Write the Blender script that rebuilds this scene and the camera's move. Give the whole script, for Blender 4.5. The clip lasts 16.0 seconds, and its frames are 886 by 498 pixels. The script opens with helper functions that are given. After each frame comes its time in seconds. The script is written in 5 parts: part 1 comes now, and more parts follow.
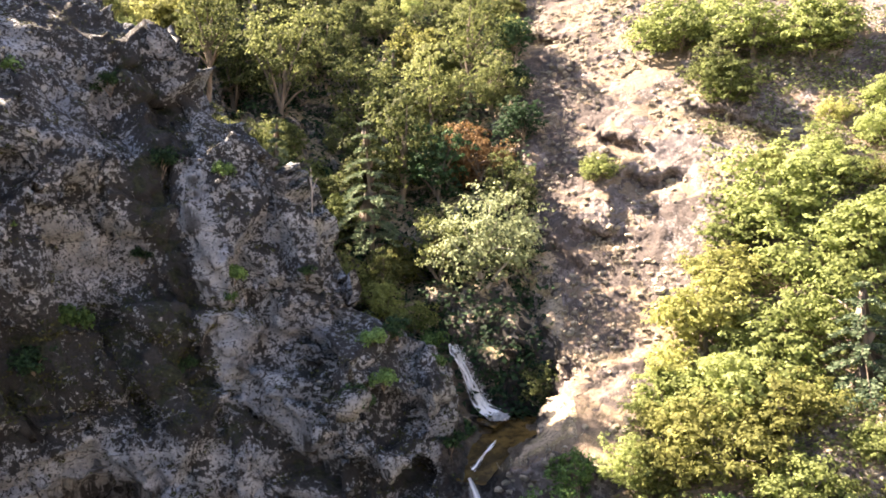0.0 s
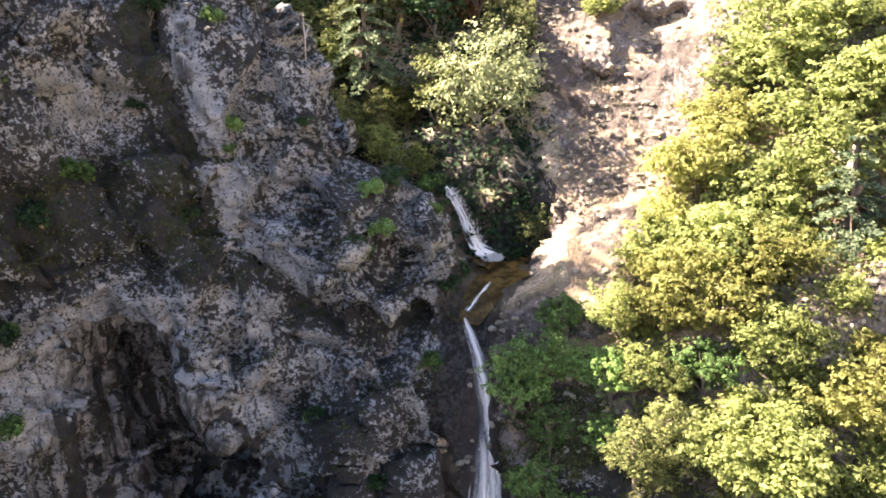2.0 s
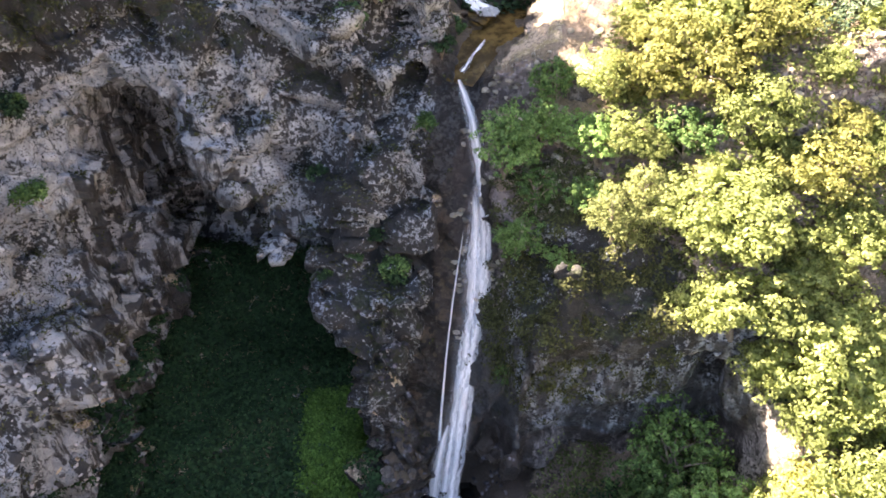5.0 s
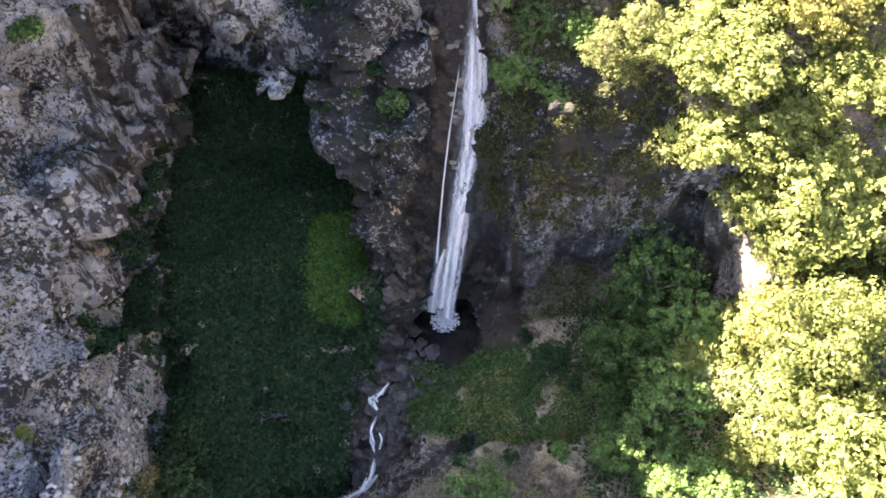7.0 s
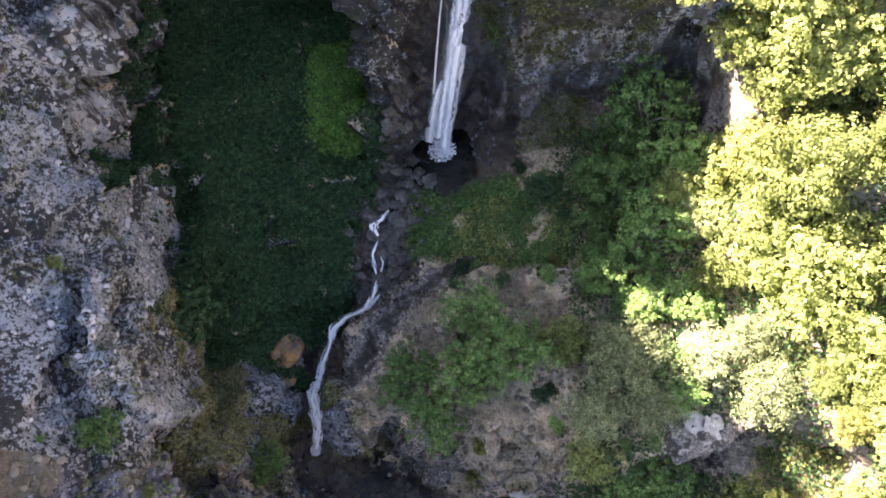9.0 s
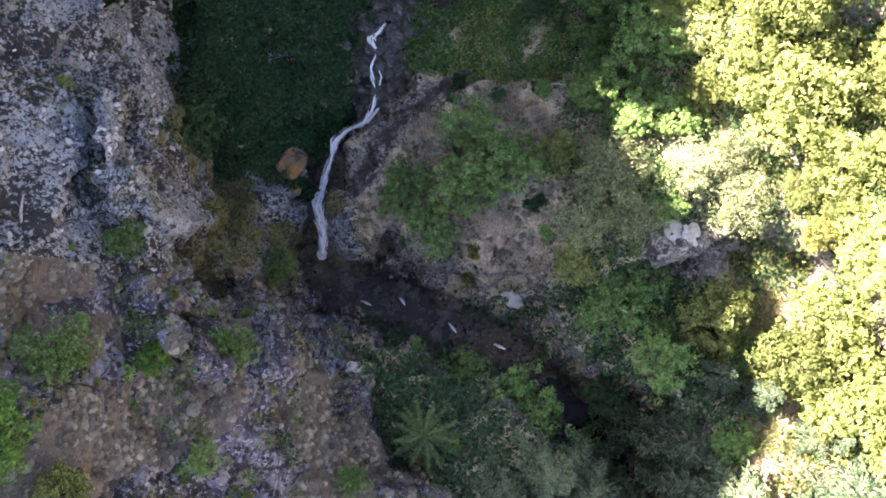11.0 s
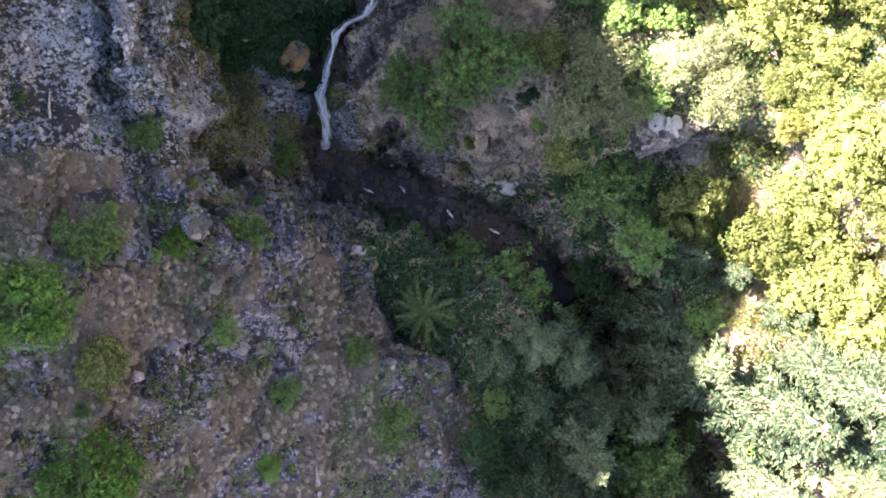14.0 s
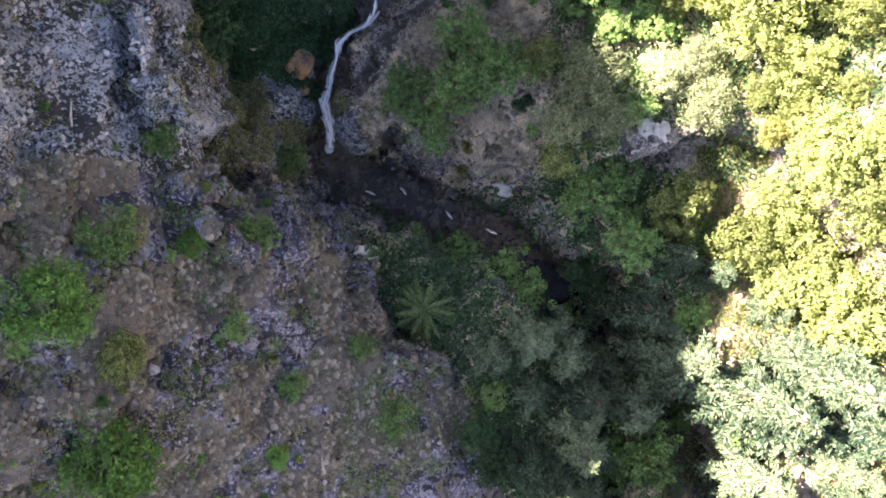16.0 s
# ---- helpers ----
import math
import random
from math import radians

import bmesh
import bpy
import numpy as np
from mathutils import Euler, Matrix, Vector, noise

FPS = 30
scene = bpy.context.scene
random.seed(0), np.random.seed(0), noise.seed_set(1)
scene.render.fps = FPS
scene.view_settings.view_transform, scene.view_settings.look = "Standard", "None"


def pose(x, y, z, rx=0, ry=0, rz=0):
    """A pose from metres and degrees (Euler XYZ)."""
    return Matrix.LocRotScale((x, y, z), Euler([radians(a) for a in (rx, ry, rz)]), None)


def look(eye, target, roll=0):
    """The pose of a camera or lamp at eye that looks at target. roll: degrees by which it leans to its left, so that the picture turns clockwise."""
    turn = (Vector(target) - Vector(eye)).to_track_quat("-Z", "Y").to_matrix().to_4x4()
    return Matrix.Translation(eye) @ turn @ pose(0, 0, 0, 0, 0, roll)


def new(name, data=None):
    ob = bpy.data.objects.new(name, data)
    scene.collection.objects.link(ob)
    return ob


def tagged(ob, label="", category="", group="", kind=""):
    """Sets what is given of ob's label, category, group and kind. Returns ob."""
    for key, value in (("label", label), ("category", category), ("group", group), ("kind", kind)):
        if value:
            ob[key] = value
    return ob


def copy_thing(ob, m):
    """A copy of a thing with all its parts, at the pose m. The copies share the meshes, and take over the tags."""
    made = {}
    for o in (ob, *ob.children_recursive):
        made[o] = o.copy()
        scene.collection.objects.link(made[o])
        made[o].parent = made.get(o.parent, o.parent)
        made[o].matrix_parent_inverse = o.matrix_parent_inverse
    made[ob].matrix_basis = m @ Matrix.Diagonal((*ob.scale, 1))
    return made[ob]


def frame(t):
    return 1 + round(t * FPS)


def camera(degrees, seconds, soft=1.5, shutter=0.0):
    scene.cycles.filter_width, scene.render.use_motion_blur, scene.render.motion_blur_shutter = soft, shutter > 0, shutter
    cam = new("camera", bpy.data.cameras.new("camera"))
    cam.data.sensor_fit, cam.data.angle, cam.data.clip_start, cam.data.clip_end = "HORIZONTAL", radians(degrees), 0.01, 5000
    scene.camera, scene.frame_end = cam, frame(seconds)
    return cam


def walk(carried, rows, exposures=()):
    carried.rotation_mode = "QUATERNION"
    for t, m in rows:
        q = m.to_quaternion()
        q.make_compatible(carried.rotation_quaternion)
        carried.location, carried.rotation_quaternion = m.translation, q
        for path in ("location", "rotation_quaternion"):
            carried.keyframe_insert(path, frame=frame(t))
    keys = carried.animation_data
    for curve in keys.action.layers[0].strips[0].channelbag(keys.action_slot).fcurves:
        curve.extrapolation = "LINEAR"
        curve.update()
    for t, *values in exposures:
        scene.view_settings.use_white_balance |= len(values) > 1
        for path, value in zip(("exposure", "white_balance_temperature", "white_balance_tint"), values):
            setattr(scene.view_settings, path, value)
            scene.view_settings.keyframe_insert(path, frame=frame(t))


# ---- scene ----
cam = camera(57.88, 16.0, soft=1.75)
# seconds, east, north, up, tilt, heading
PATH = [
    (0.0, 0.00, 0.00, 50.00, -5.67, -1.00),
    (0.5, 0.02, -0.02, 50.72, -9.08, -1.01),
    (1.0, 0.05, -0.04, 51.44, -12.74, -1.03),
    (1.5, 0.07, -0.06, 52.16, -16.04, -1.05),
    (2.0, 0.10, -0.07, 52.89, -19.50, -1.06),
    (2.5, 0.13, -0.09, 53.61, -22.97, -1.08),
    (3.0, 0.16, -0.11, 54.34, -26.60, -1.10),
    (3.5, 0.19, -0.12, 55.07, -29.89, -1.12),
    (4.0, 0.22, -0.14, 55.80, -33.37, -1.13),
    (4.2, 0.23, -0.15, 56.09, -34.79, -1.14),
    (5.3, 0.30, -0.18, 57.71, -42.40, -1.18),
    (6.3, 0.36, -0.21, 59.19, -49.31, -1.21),
    (6.5, 0.37, -0.21, 59.48, -50.91, -1.22),
    (7.0, 0.40, -0.22, 60.23, -54.33, -1.23),
    (7.5, 0.44, -0.24, 60.97, -57.54, -1.25),
    (8.0, 0.47, -0.25, 61.72, -60.92, -1.27),
    (8.5, 0.50, -0.26, 62.47, -64.49, -1.29),
    (9.0, 0.53, -0.27, 63.22, -67.63, -1.30),
    (9.2, 0.54, -0.27, 63.52, -68.95, -1.31),
    (10.2, 0.60, -0.29, 65.04, -75.89, -1.34),
    (11.3, 0.66, -0.31, 66.71, -83.52, -1.38),
    (11.5, 0.67, -0.31, 67.01, -84.69, -1.39),
    (12.0, 0.70, -0.32, 67.78, -88.03, -1.40),
    (12.2, 0.71, -0.32, 68.09, -89.20, -1.41),
    (12.4, 0.72, -0.33, 68.40, -89.90, -1.42),
    (12.6, 0.73, -0.33, 68.70, -89.90, -1.43),
    (13.0, 0.75, -0.33, 69.32, -89.90, -1.44),
    (14.0, 0.79, -0.34, 70.87, -89.90, -1.47),
    (15.0, 0.82, -0.35, 72.43, -89.90, -1.51),
    (16.0, 0.85, -0.36, 74.00, -89.90, -1.54),
]
ROLL = -0.34
EXPOSURES = [(0.0, 3.28, 7650, 22), (1.5, 3.50, 7650, 22), (3.5, 3.98, 7650, 22), (6.5, 4.18, 7700, 22), (9.0, 4.10, 7550, 22), (12.0, 3.92, 7150, 23), (16.0, 3.86, 7150, 23)]  # stops, white balance
walk(cam, [(t, pose(x, y, z, 90 + tilt, 0, heading) @ pose(0, 0, 0, 0, 0, ROLL)) for t, x, y, z, tilt, heading in PATH], EXPOSURES)

# ---- daylight ----
SUN = Vector((-0.681, 0.303, 0.667)).normalized()  # towards the sun
world = bpy.data.worlds.new("sky")
scene.world = world
world.use_nodes = True
sky = world.node_tree.nodes.new("ShaderNodeTexSky")
sky.sky_type, sky.sun_disc = "NISHITA", False
sky.sun_elevation = math.asin(SUN.z)
sky.sun_rotation = math.atan2(SUN.x, SUN.y)
sky.air_density, sky.dust_density = 1.0, 1.2
world.node_tree.links.new(sky.outputs["Color"], world.node_tree.nodes["Background"].inputs["Color"])
world.node_tree.nodes["Background"].inputs["Strength"].default_value = 0.052
sun = new("sun", bpy.data.lights.new("sun", "SUN"))
sun.data.energy, sun.data.angle, sun.data.color = 5.0, radians(0.5), (1.0, 0.90, 0.76)
sun.matrix_world = look((0, 0, 150), Vector((0, 0, 150)) - SUN)


# ---- materials ----
def material(name):
    m = bpy.data.materials.new(name)
    m.use_nodes = True
    m.node_tree.nodes.clear()
    return m, m.node_tree.nodes, m.node_tree.links


def node(nodes, links, kind, sets=(), wires=(), **props):
    n = nodes.new(kind)
    if "operation" in props:
        n.operation = props["operation"]
    if "feature" in props:
        n.feature = props["feature"]
    for k, v in dict(sets).items():
        n.inputs[k].default_value = v
    for k, v in dict(wires).items():
        links.new(v, n.inputs[k])
    return n


def mix(nodes, links, fac, a, b, blend="MIX"):
    n = nodes.new("ShaderNodeMix")
    n.data_type, n.blend_type = "RGBA", blend
    for at, v in ((0, fac), (6, a), (7, b)):
        if hasattr(v, "is_linked"):
            links.new(v, n.inputs[at])
        elif at == 0:
            n.inputs[0].default_value = v
        else:
            n.inputs[at].default_value = (*v, 1)
    return n.outputs[2]


def band(nodes, links, value, lo, hi, a=0.0, b=1.0):
    n = nodes.new("ShaderNodeMapRange")
    n.interpolation_type = "SMOOTHSTEP"
    links.new(value, n.inputs[0])
    for k, v in zip((1, 2, 3, 4), (lo, hi, a, b)):
        n.inputs[k].default_value = v
    return n.outputs[0]


def calc(nodes, links, op, a, b):
    n = nodes.new("ShaderNodeMath")
    n.operation = op
    for i, v in enumerate((a, b)):
        if hasattr(v, "is_linked"):
            links.new(v, n.inputs[i])
        else:
            n.inputs[i].default_value = v
    return n.outputs[0]


def fuzz(nodes, links, where, scale, detail=5, rough=0.6, stretch=None):
    if stretch:
        where = node(nodes, links, "ShaderNodeMapping", {"Scale": stretch}, {"Vector": where}).outputs[0]
    return node(nodes, links, "ShaderNodeTexNoise", {"Scale": scale, "Detail": detail, "Roughness": rough}, {"Vector": where}).outputs["Fac"]


def finish(nodes, links, colour, rough, bump=None, strength=0.6, distance=0.15, metal=0.0):
    b = node(nodes, links, "ShaderNodeBsdfPrincipled", {"Metallic": metal})
    for key, v in (("Base Color", colour), ("Roughness", rough)):
        if hasattr(v, "is_linked"):
            links.new(v, b.inputs[key])
        else:
            b.inputs[key].default_value = (*v, 1) if key == "Base Color" else v
    if bump is not None:
        n = node(nodes, links, "ShaderNodeBump", {"Strength": strength, "Distance": distance}, {"Height": bump})
        links.new(n.outputs[0], b.inputs["Normal"])
    o = nodes.new("ShaderNodeOutputMaterial")
    links.new(b.outputs[0], o.inputs[0])
    return b


def ground_material(name, pale, dark, lichen, soil, herb, cover, stain, torn=1.1, blotched=0.9, crumbs=0.9):
    """Weathered rock with pale scars, dark lichen, cracks and run-off streaks, and soil with dry grass where it lies flatter.
    cover: the slope below which soil lies; stain: how much of the rock is dark with lichen and run-off; torn, blotched: how far small and large patches break the edge of the soil; crumbs: dark clods in it."""
    m, n, l = material(name)
    where = node(n, l, "ShaderNodeTexCoord").outputs["Object"]
    normal = node(n, l, "ShaderNodeSeparateXYZ", {}, {0: node(n, l, "ShaderNodeNewGeometry").outputs["Normal"]}).outputs[2]
    big, mid, fine = fuzz(n, l, where, 0.13, 4), fuzz(n, l, where, 0.6, 7, 0.68), fuzz(n, l, where, 3.2, 6, 0.7)
    clean = band(n, l, big, 0.47, 0.56)
    rock = mix(n, l, band(n, l, mid, 0.40, 0.60), dark, pale)
    scar = fuzz(n, l, node(n, l, "ShaderNodeVectorMath", {1: (31.0, 17.0, 5.0)}, {0: where}, operation="ADD").outputs[0], 3.0, 4, 0.6)
    rock = mix(n, l, band(n, l, scar, 0.54, 0.57, 0, 0.95), rock, [min(c * 1.45, 0.8) for c in pale])
    grown = attribute(n, "lichen")
    blotch = calc(n, l, "ADD", calc(n, l, "MULTIPLY", fuzz(n, l, where, 2.1, 5, 0.62), 0.6), calc(n, l, "MULTIPLY", fuzz(n, l, where, 0.55, 5, 0.65), 0.42))
    blotch = calc(n, l, "SUBTRACT", blotch, calc(n, l, "MULTIPLY", clean, 0.13))
    blotch = calc(n, l, "ADD", blotch, calc(n, l, "MULTIPLY", calc(n, l, "SUBTRACT", grown, 0.5), 0.125))
    rock = mix(n, l, band(n, l, blotch, 0.525 - 0.03 * stain, 0.55 - 0.03 * stain, 0, 0.95), rock, lichen)
    speck = calc(n, l, "SUBTRACT", fuzz(n, l, where, 5.5, 3, 0.55), calc(n, l, "MULTIPLY", clean, 0.10))
    rock = mix(n, l, band(n, l, speck, 0.57, 0.60, 0, 0.9), rock, [c * 0.6 for c in lichen])
    streak = fuzz(n, l, where, 0.9, 6, 0.65, (1.0, 1.0, 0.10))
    run = calc(n, l, "MULTIPLY", band(n, l, streak, 0.55, 0.62), band(n, l, big, 0.60 - 0.2 * stain, 0.70 - 0.2 * stain))
    rock = mix(n, l, calc(n, l, "MULTIPLY", run, 0.75), rock, [c * 0.5 for c in lichen])
    cracks = node(n, l, "ShaderNodeTexVoronoi", {"Scale": 0.4}, {"Vector": mix_vec(n, l, where, mid)}, feature="DISTANCE_TO_EDGE").outputs["Distance"]
    rock = mix(n, l, calc(n, l, "MULTIPLY", band(n, l, cracks, 0.0, 0.03, 0.8, 0.0), band(n, l, mid, 0.45, 0.55)), rock, [c * 0.4 for c in lichen])
    earth = mix(n, l, band(n, l, fuzz(n, l, where, 0.55, 7, 0.7), 0.44, 0.60), soil, herb)
    earth = mix(n, l, band(n, l, fuzz(n, l, where, 3.6, 6, 0.75), 0.50, 0.58, 0, crumbs), earth, [c * 0.38 for c in soil])
    earth = mix(n, l, band(n, l, fuzz(n, l, where, 7.0, 5, 0.7), 0.57, 0.63, 0, 0.8), earth, [min(c * 1.7, 0.7) for c in soil])
    lean = calc(n, l, "ADD", normal, calc(n, l, "MULTIPLY", calc(n, l, "SUBTRACT", mid, 0.5), torn))
    lean = calc(n, l, "ADD", lean, calc(n, l, "MULTIPLY", calc(n, l, "SUBTRACT", big, 0.5), blotched))
    lean = calc(n, l, "SUBTRACT", lean, attribute(n, "bare"))
    colour = mix(n, l, band(n, l, lean, cover, cover + 0.08), rock, earth)
    height = calc(n, l, "ADD", calc(n, l, "MULTIPLY", mid, 1.0), calc(n, l, "MULTIPLY", fine, 0.6))
    height = calc(n, l, "ADD", height, calc(n, l, "MULTIPLY", blotch, 0.5))
    height = calc(n, l, "ADD", height, calc(n, l, "MULTIPLY", band(n, l, cracks, 0.0, 0.06), 0.15))
    colour, wet_dark = darkened_rock(n, l, where, colour)
    rough = calc(n, l, "SUBTRACT", 0.93, calc(n, l, "MULTIPLY", wet_dark, 0.38))
    finish(n, l, colour, rough, height, 0.8, 0.30)
    return m


def attribute(n, name):
    a = n.new("ShaderNodeAttribute")
    a.attribute_name = name
    return a.outputs["Fac"]


def darkened_rock(n, l, where, colour):
    """The colour where rock is darkened, by water and in the recesses, and how far."""
    wet_dark = band(n, l, calc(n, l, "ADD", attribute(n, "damp_and_recess"), calc(n, l, "MULTIPLY", calc(n, l, "SUBTRACT", fuzz(n, l, where, 0.8, 6, 0.7, (1, 1, 0.3)), 0.5), 1.4)), 0.42, 0.62)
    return mix(n, l, calc(n, l, "MULTIPLY", wet_dark, 0.95), colour, mix(n, l, 1.0, colour, (0.15, 0.138, 0.13), "MULTIPLY")), wet_dark


def cliff_material(name, pale, dark, lichen, moss):
    """Grey limestone in dipping beds: bare pale slabs, seams along the bedding, crusts and specks of black lichen, dark moss where it grows thick."""
    m, n, l = material(name)
    where = node(n, l, "ShaderNodeTexCoord").outputs["Object"]
    dipped = node(n, l, "ShaderNodeMapping", {"Rotation": (0.0, 0.92, 0.0), "Scale": (0.35, 0.8, 1.0)}, {"Vector": where}).outputs[0]
    big, mid, fine = fuzz(n, l, where, 0.16, 4), fuzz(n, l, dipped, 0.8, 8, 0.62), fuzz(n, l, where, 4.0, 6, 0.7)
    tone = calc(n, l, "ADD", calc(n, l, "MULTIPLY", mid, 0.65), calc(n, l, "MULTIPLY", fine, 0.35))
    rock = mix(n, l, band(n, l, tone, 0.40, 0.62), dark, pale)
    rock = mix(n, l, band(n, l, big, 0.46, 0.60, 0, 0.6), rock, mix(n, l, 1.0, rock, (1.10, 1.07, 1.02), "MULTIPLY"))
    rock = mix(n, l, band(n, l, fuzz(n, l, where, 0.45, 4), 0.54, 0.64, 0, 0.55), rock, mix(n, l, 1.0, rock, (0.82, 0.92, 1.10), "MULTIPLY"))
    seams = node(n, l, "ShaderNodeTexVoronoi", {"Scale": 0.75}, {"Vector": mix_vec(n, l, dipped, mid)}, feature="DISTANCE_TO_EDGE").outputs["Distance"]
    rock = mix(n, l, calc(n, l, "MULTIPLY", band(n, l, seams, 0.0, 0.045, 0.85, 0.0), band(n, l, mid, 0.44, 0.54)), rock, lichen)
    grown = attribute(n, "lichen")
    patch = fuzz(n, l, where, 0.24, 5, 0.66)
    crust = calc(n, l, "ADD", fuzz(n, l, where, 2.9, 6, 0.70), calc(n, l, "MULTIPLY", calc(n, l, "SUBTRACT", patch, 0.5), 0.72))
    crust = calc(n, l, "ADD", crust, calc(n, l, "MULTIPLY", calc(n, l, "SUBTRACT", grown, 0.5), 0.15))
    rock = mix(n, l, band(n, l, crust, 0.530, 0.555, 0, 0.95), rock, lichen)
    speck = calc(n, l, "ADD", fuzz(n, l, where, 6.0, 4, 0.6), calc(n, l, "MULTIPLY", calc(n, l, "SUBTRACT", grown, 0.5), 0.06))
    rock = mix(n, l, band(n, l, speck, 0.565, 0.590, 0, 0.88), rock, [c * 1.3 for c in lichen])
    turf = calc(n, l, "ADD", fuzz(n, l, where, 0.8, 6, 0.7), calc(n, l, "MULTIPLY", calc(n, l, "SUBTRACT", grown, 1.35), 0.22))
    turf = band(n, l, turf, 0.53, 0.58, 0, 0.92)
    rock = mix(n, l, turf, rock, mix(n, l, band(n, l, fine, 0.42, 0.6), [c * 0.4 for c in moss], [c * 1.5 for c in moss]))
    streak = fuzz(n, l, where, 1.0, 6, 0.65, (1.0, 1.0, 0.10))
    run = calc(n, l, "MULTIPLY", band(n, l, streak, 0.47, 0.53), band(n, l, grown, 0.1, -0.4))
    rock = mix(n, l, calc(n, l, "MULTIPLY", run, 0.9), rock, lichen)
    colour, wet_dark = darkened_rock(n, l, where, rock)
    ochre = band(n, l, calc(n, l, "ADD", attribute(n, "rust"), calc(n, l, "MULTIPLY", calc(n, l, "SUBTRACT", mid, 0.5), 1.2)), 0.45, 0.7)
    colour = mix(n, l, calc(n, l, "MULTIPLY", ochre, 0.85), colour, (0.20, 0.085, 0.032))
    height = calc(n, l, "ADD", calc(n, l, "MULTIPLY", mid, 1.1), calc(n, l, "MULTIPLY", fine, 0.5))
    height = calc(n, l, "ADD", height, calc(n, l, "MULTIPLY", band(n, l, seams, 0.0, 0.08), 0.25))
    height = calc(n, l, "ADD", height, calc(n, l, "MULTIPLY", crust, 0.5))
    finish(n, l, colour, calc(n, l, "SUBTRACT", 0.93, calc(n, l, "MULTIPLY", wet_dark, 0.38)), height, 0.7, 0.35)
    return m


def mix_vec(n, l, where, value):
    """The place, pushed about by a noise value, so that cracks run crooked."""
    push = node(n, l, "ShaderNodeVectorMath", {1: (1.8, 1.8, 1.8)}, {0: value}, operation="MULTIPLY")
    return node(n, l, "ShaderNodeVectorMath", {}, {0: where, 1: push.outputs[0]}, operation="ADD").outputs[0]


def leaf_material(name, a, b, shine=0.75, glow=0.30):
    """Leaves that let some light through; a and b are the two ends of their colour."""
    m, n, l = material(name)
    piece = node(n, l, "ShaderNodeNewGeometry").outputs["Random Per Island"]
    whole = node(n, l, "ShaderNodeObjectInfo").outputs["Random"]
    where = node(n, l, "ShaderNodeTexCoord").outputs["Object"]
    f = calc(n, l, "ADD", calc(n, l, "MULTIPLY", piece, 0.42), calc(n, l, "MULTIPLY", whole, 0.30))
    f = calc(n, l, "ADD", f, calc(n, l, "MULTIPLY", fuzz(n, l, where, 1.6, 3), 0.40))
    colour = mix(n, l, band(n, l, f, 0.30, 0.95), [c * 0.55 for c in a], [c * 1.15 for c in b])
    p = node(n, l, "ShaderNodeBsdfPrincipled", {"Roughness": shine, "Specular IOR Level": 0.2}, {"Base Color": colour})
    t = node(n, l, "ShaderNodeBsdfTranslucent", {}, {"Color": colour})
    s = node(n, l, "ShaderNodeMixShader", {0: glow}, {1: p.outputs[0], 2: t.outputs[0]})
    l.new(s.outputs[0], n.new("ShaderNodeOutputMaterial").inputs[0])
    return m


def bark_material(name, a, b):
    m, n, l = material(name)
    where = node(n, l, "ShaderNodeTexCoord").outputs["Object"]
    v = fuzz(n, l, where, 6.0, 5, 0.7, (1, 1, 0.25))
    finish(n, l, mix(n, l, band(n, l, v, 0.35, 0.65), a, b), 0.9, v, 0.8, 0.05)
    return m


def stone_material(name, a, b, rough=0.7):
    m, n, l = material(name)
    where = node(n, l, "ShaderNodeTexCoord").outputs["Object"]
    whole = node(n, l, "ShaderNodeObjectInfo").outputs["Random"]
    v, w = fuzz(n, l, where, 1.6, 6, 0.7), fuzz(n, l, where, 9.0, 5, 0.7)
    colour = mix(n, l, band(n, l, v, 0.35, 0.65), a, b)
    colour = mix(n, l, calc(n, l, "MULTIPLY", whole, 0.6), colour, [c * 0.45 for c in a])
    finish(n, l, mix(n, l, band(n, l, w, 0.55, 0.7, 0, 0.6), colour, [c * 0.4 for c in a]), rough, calc(n, l, "ADD", v, w), 0.8, 0.08)
    return m


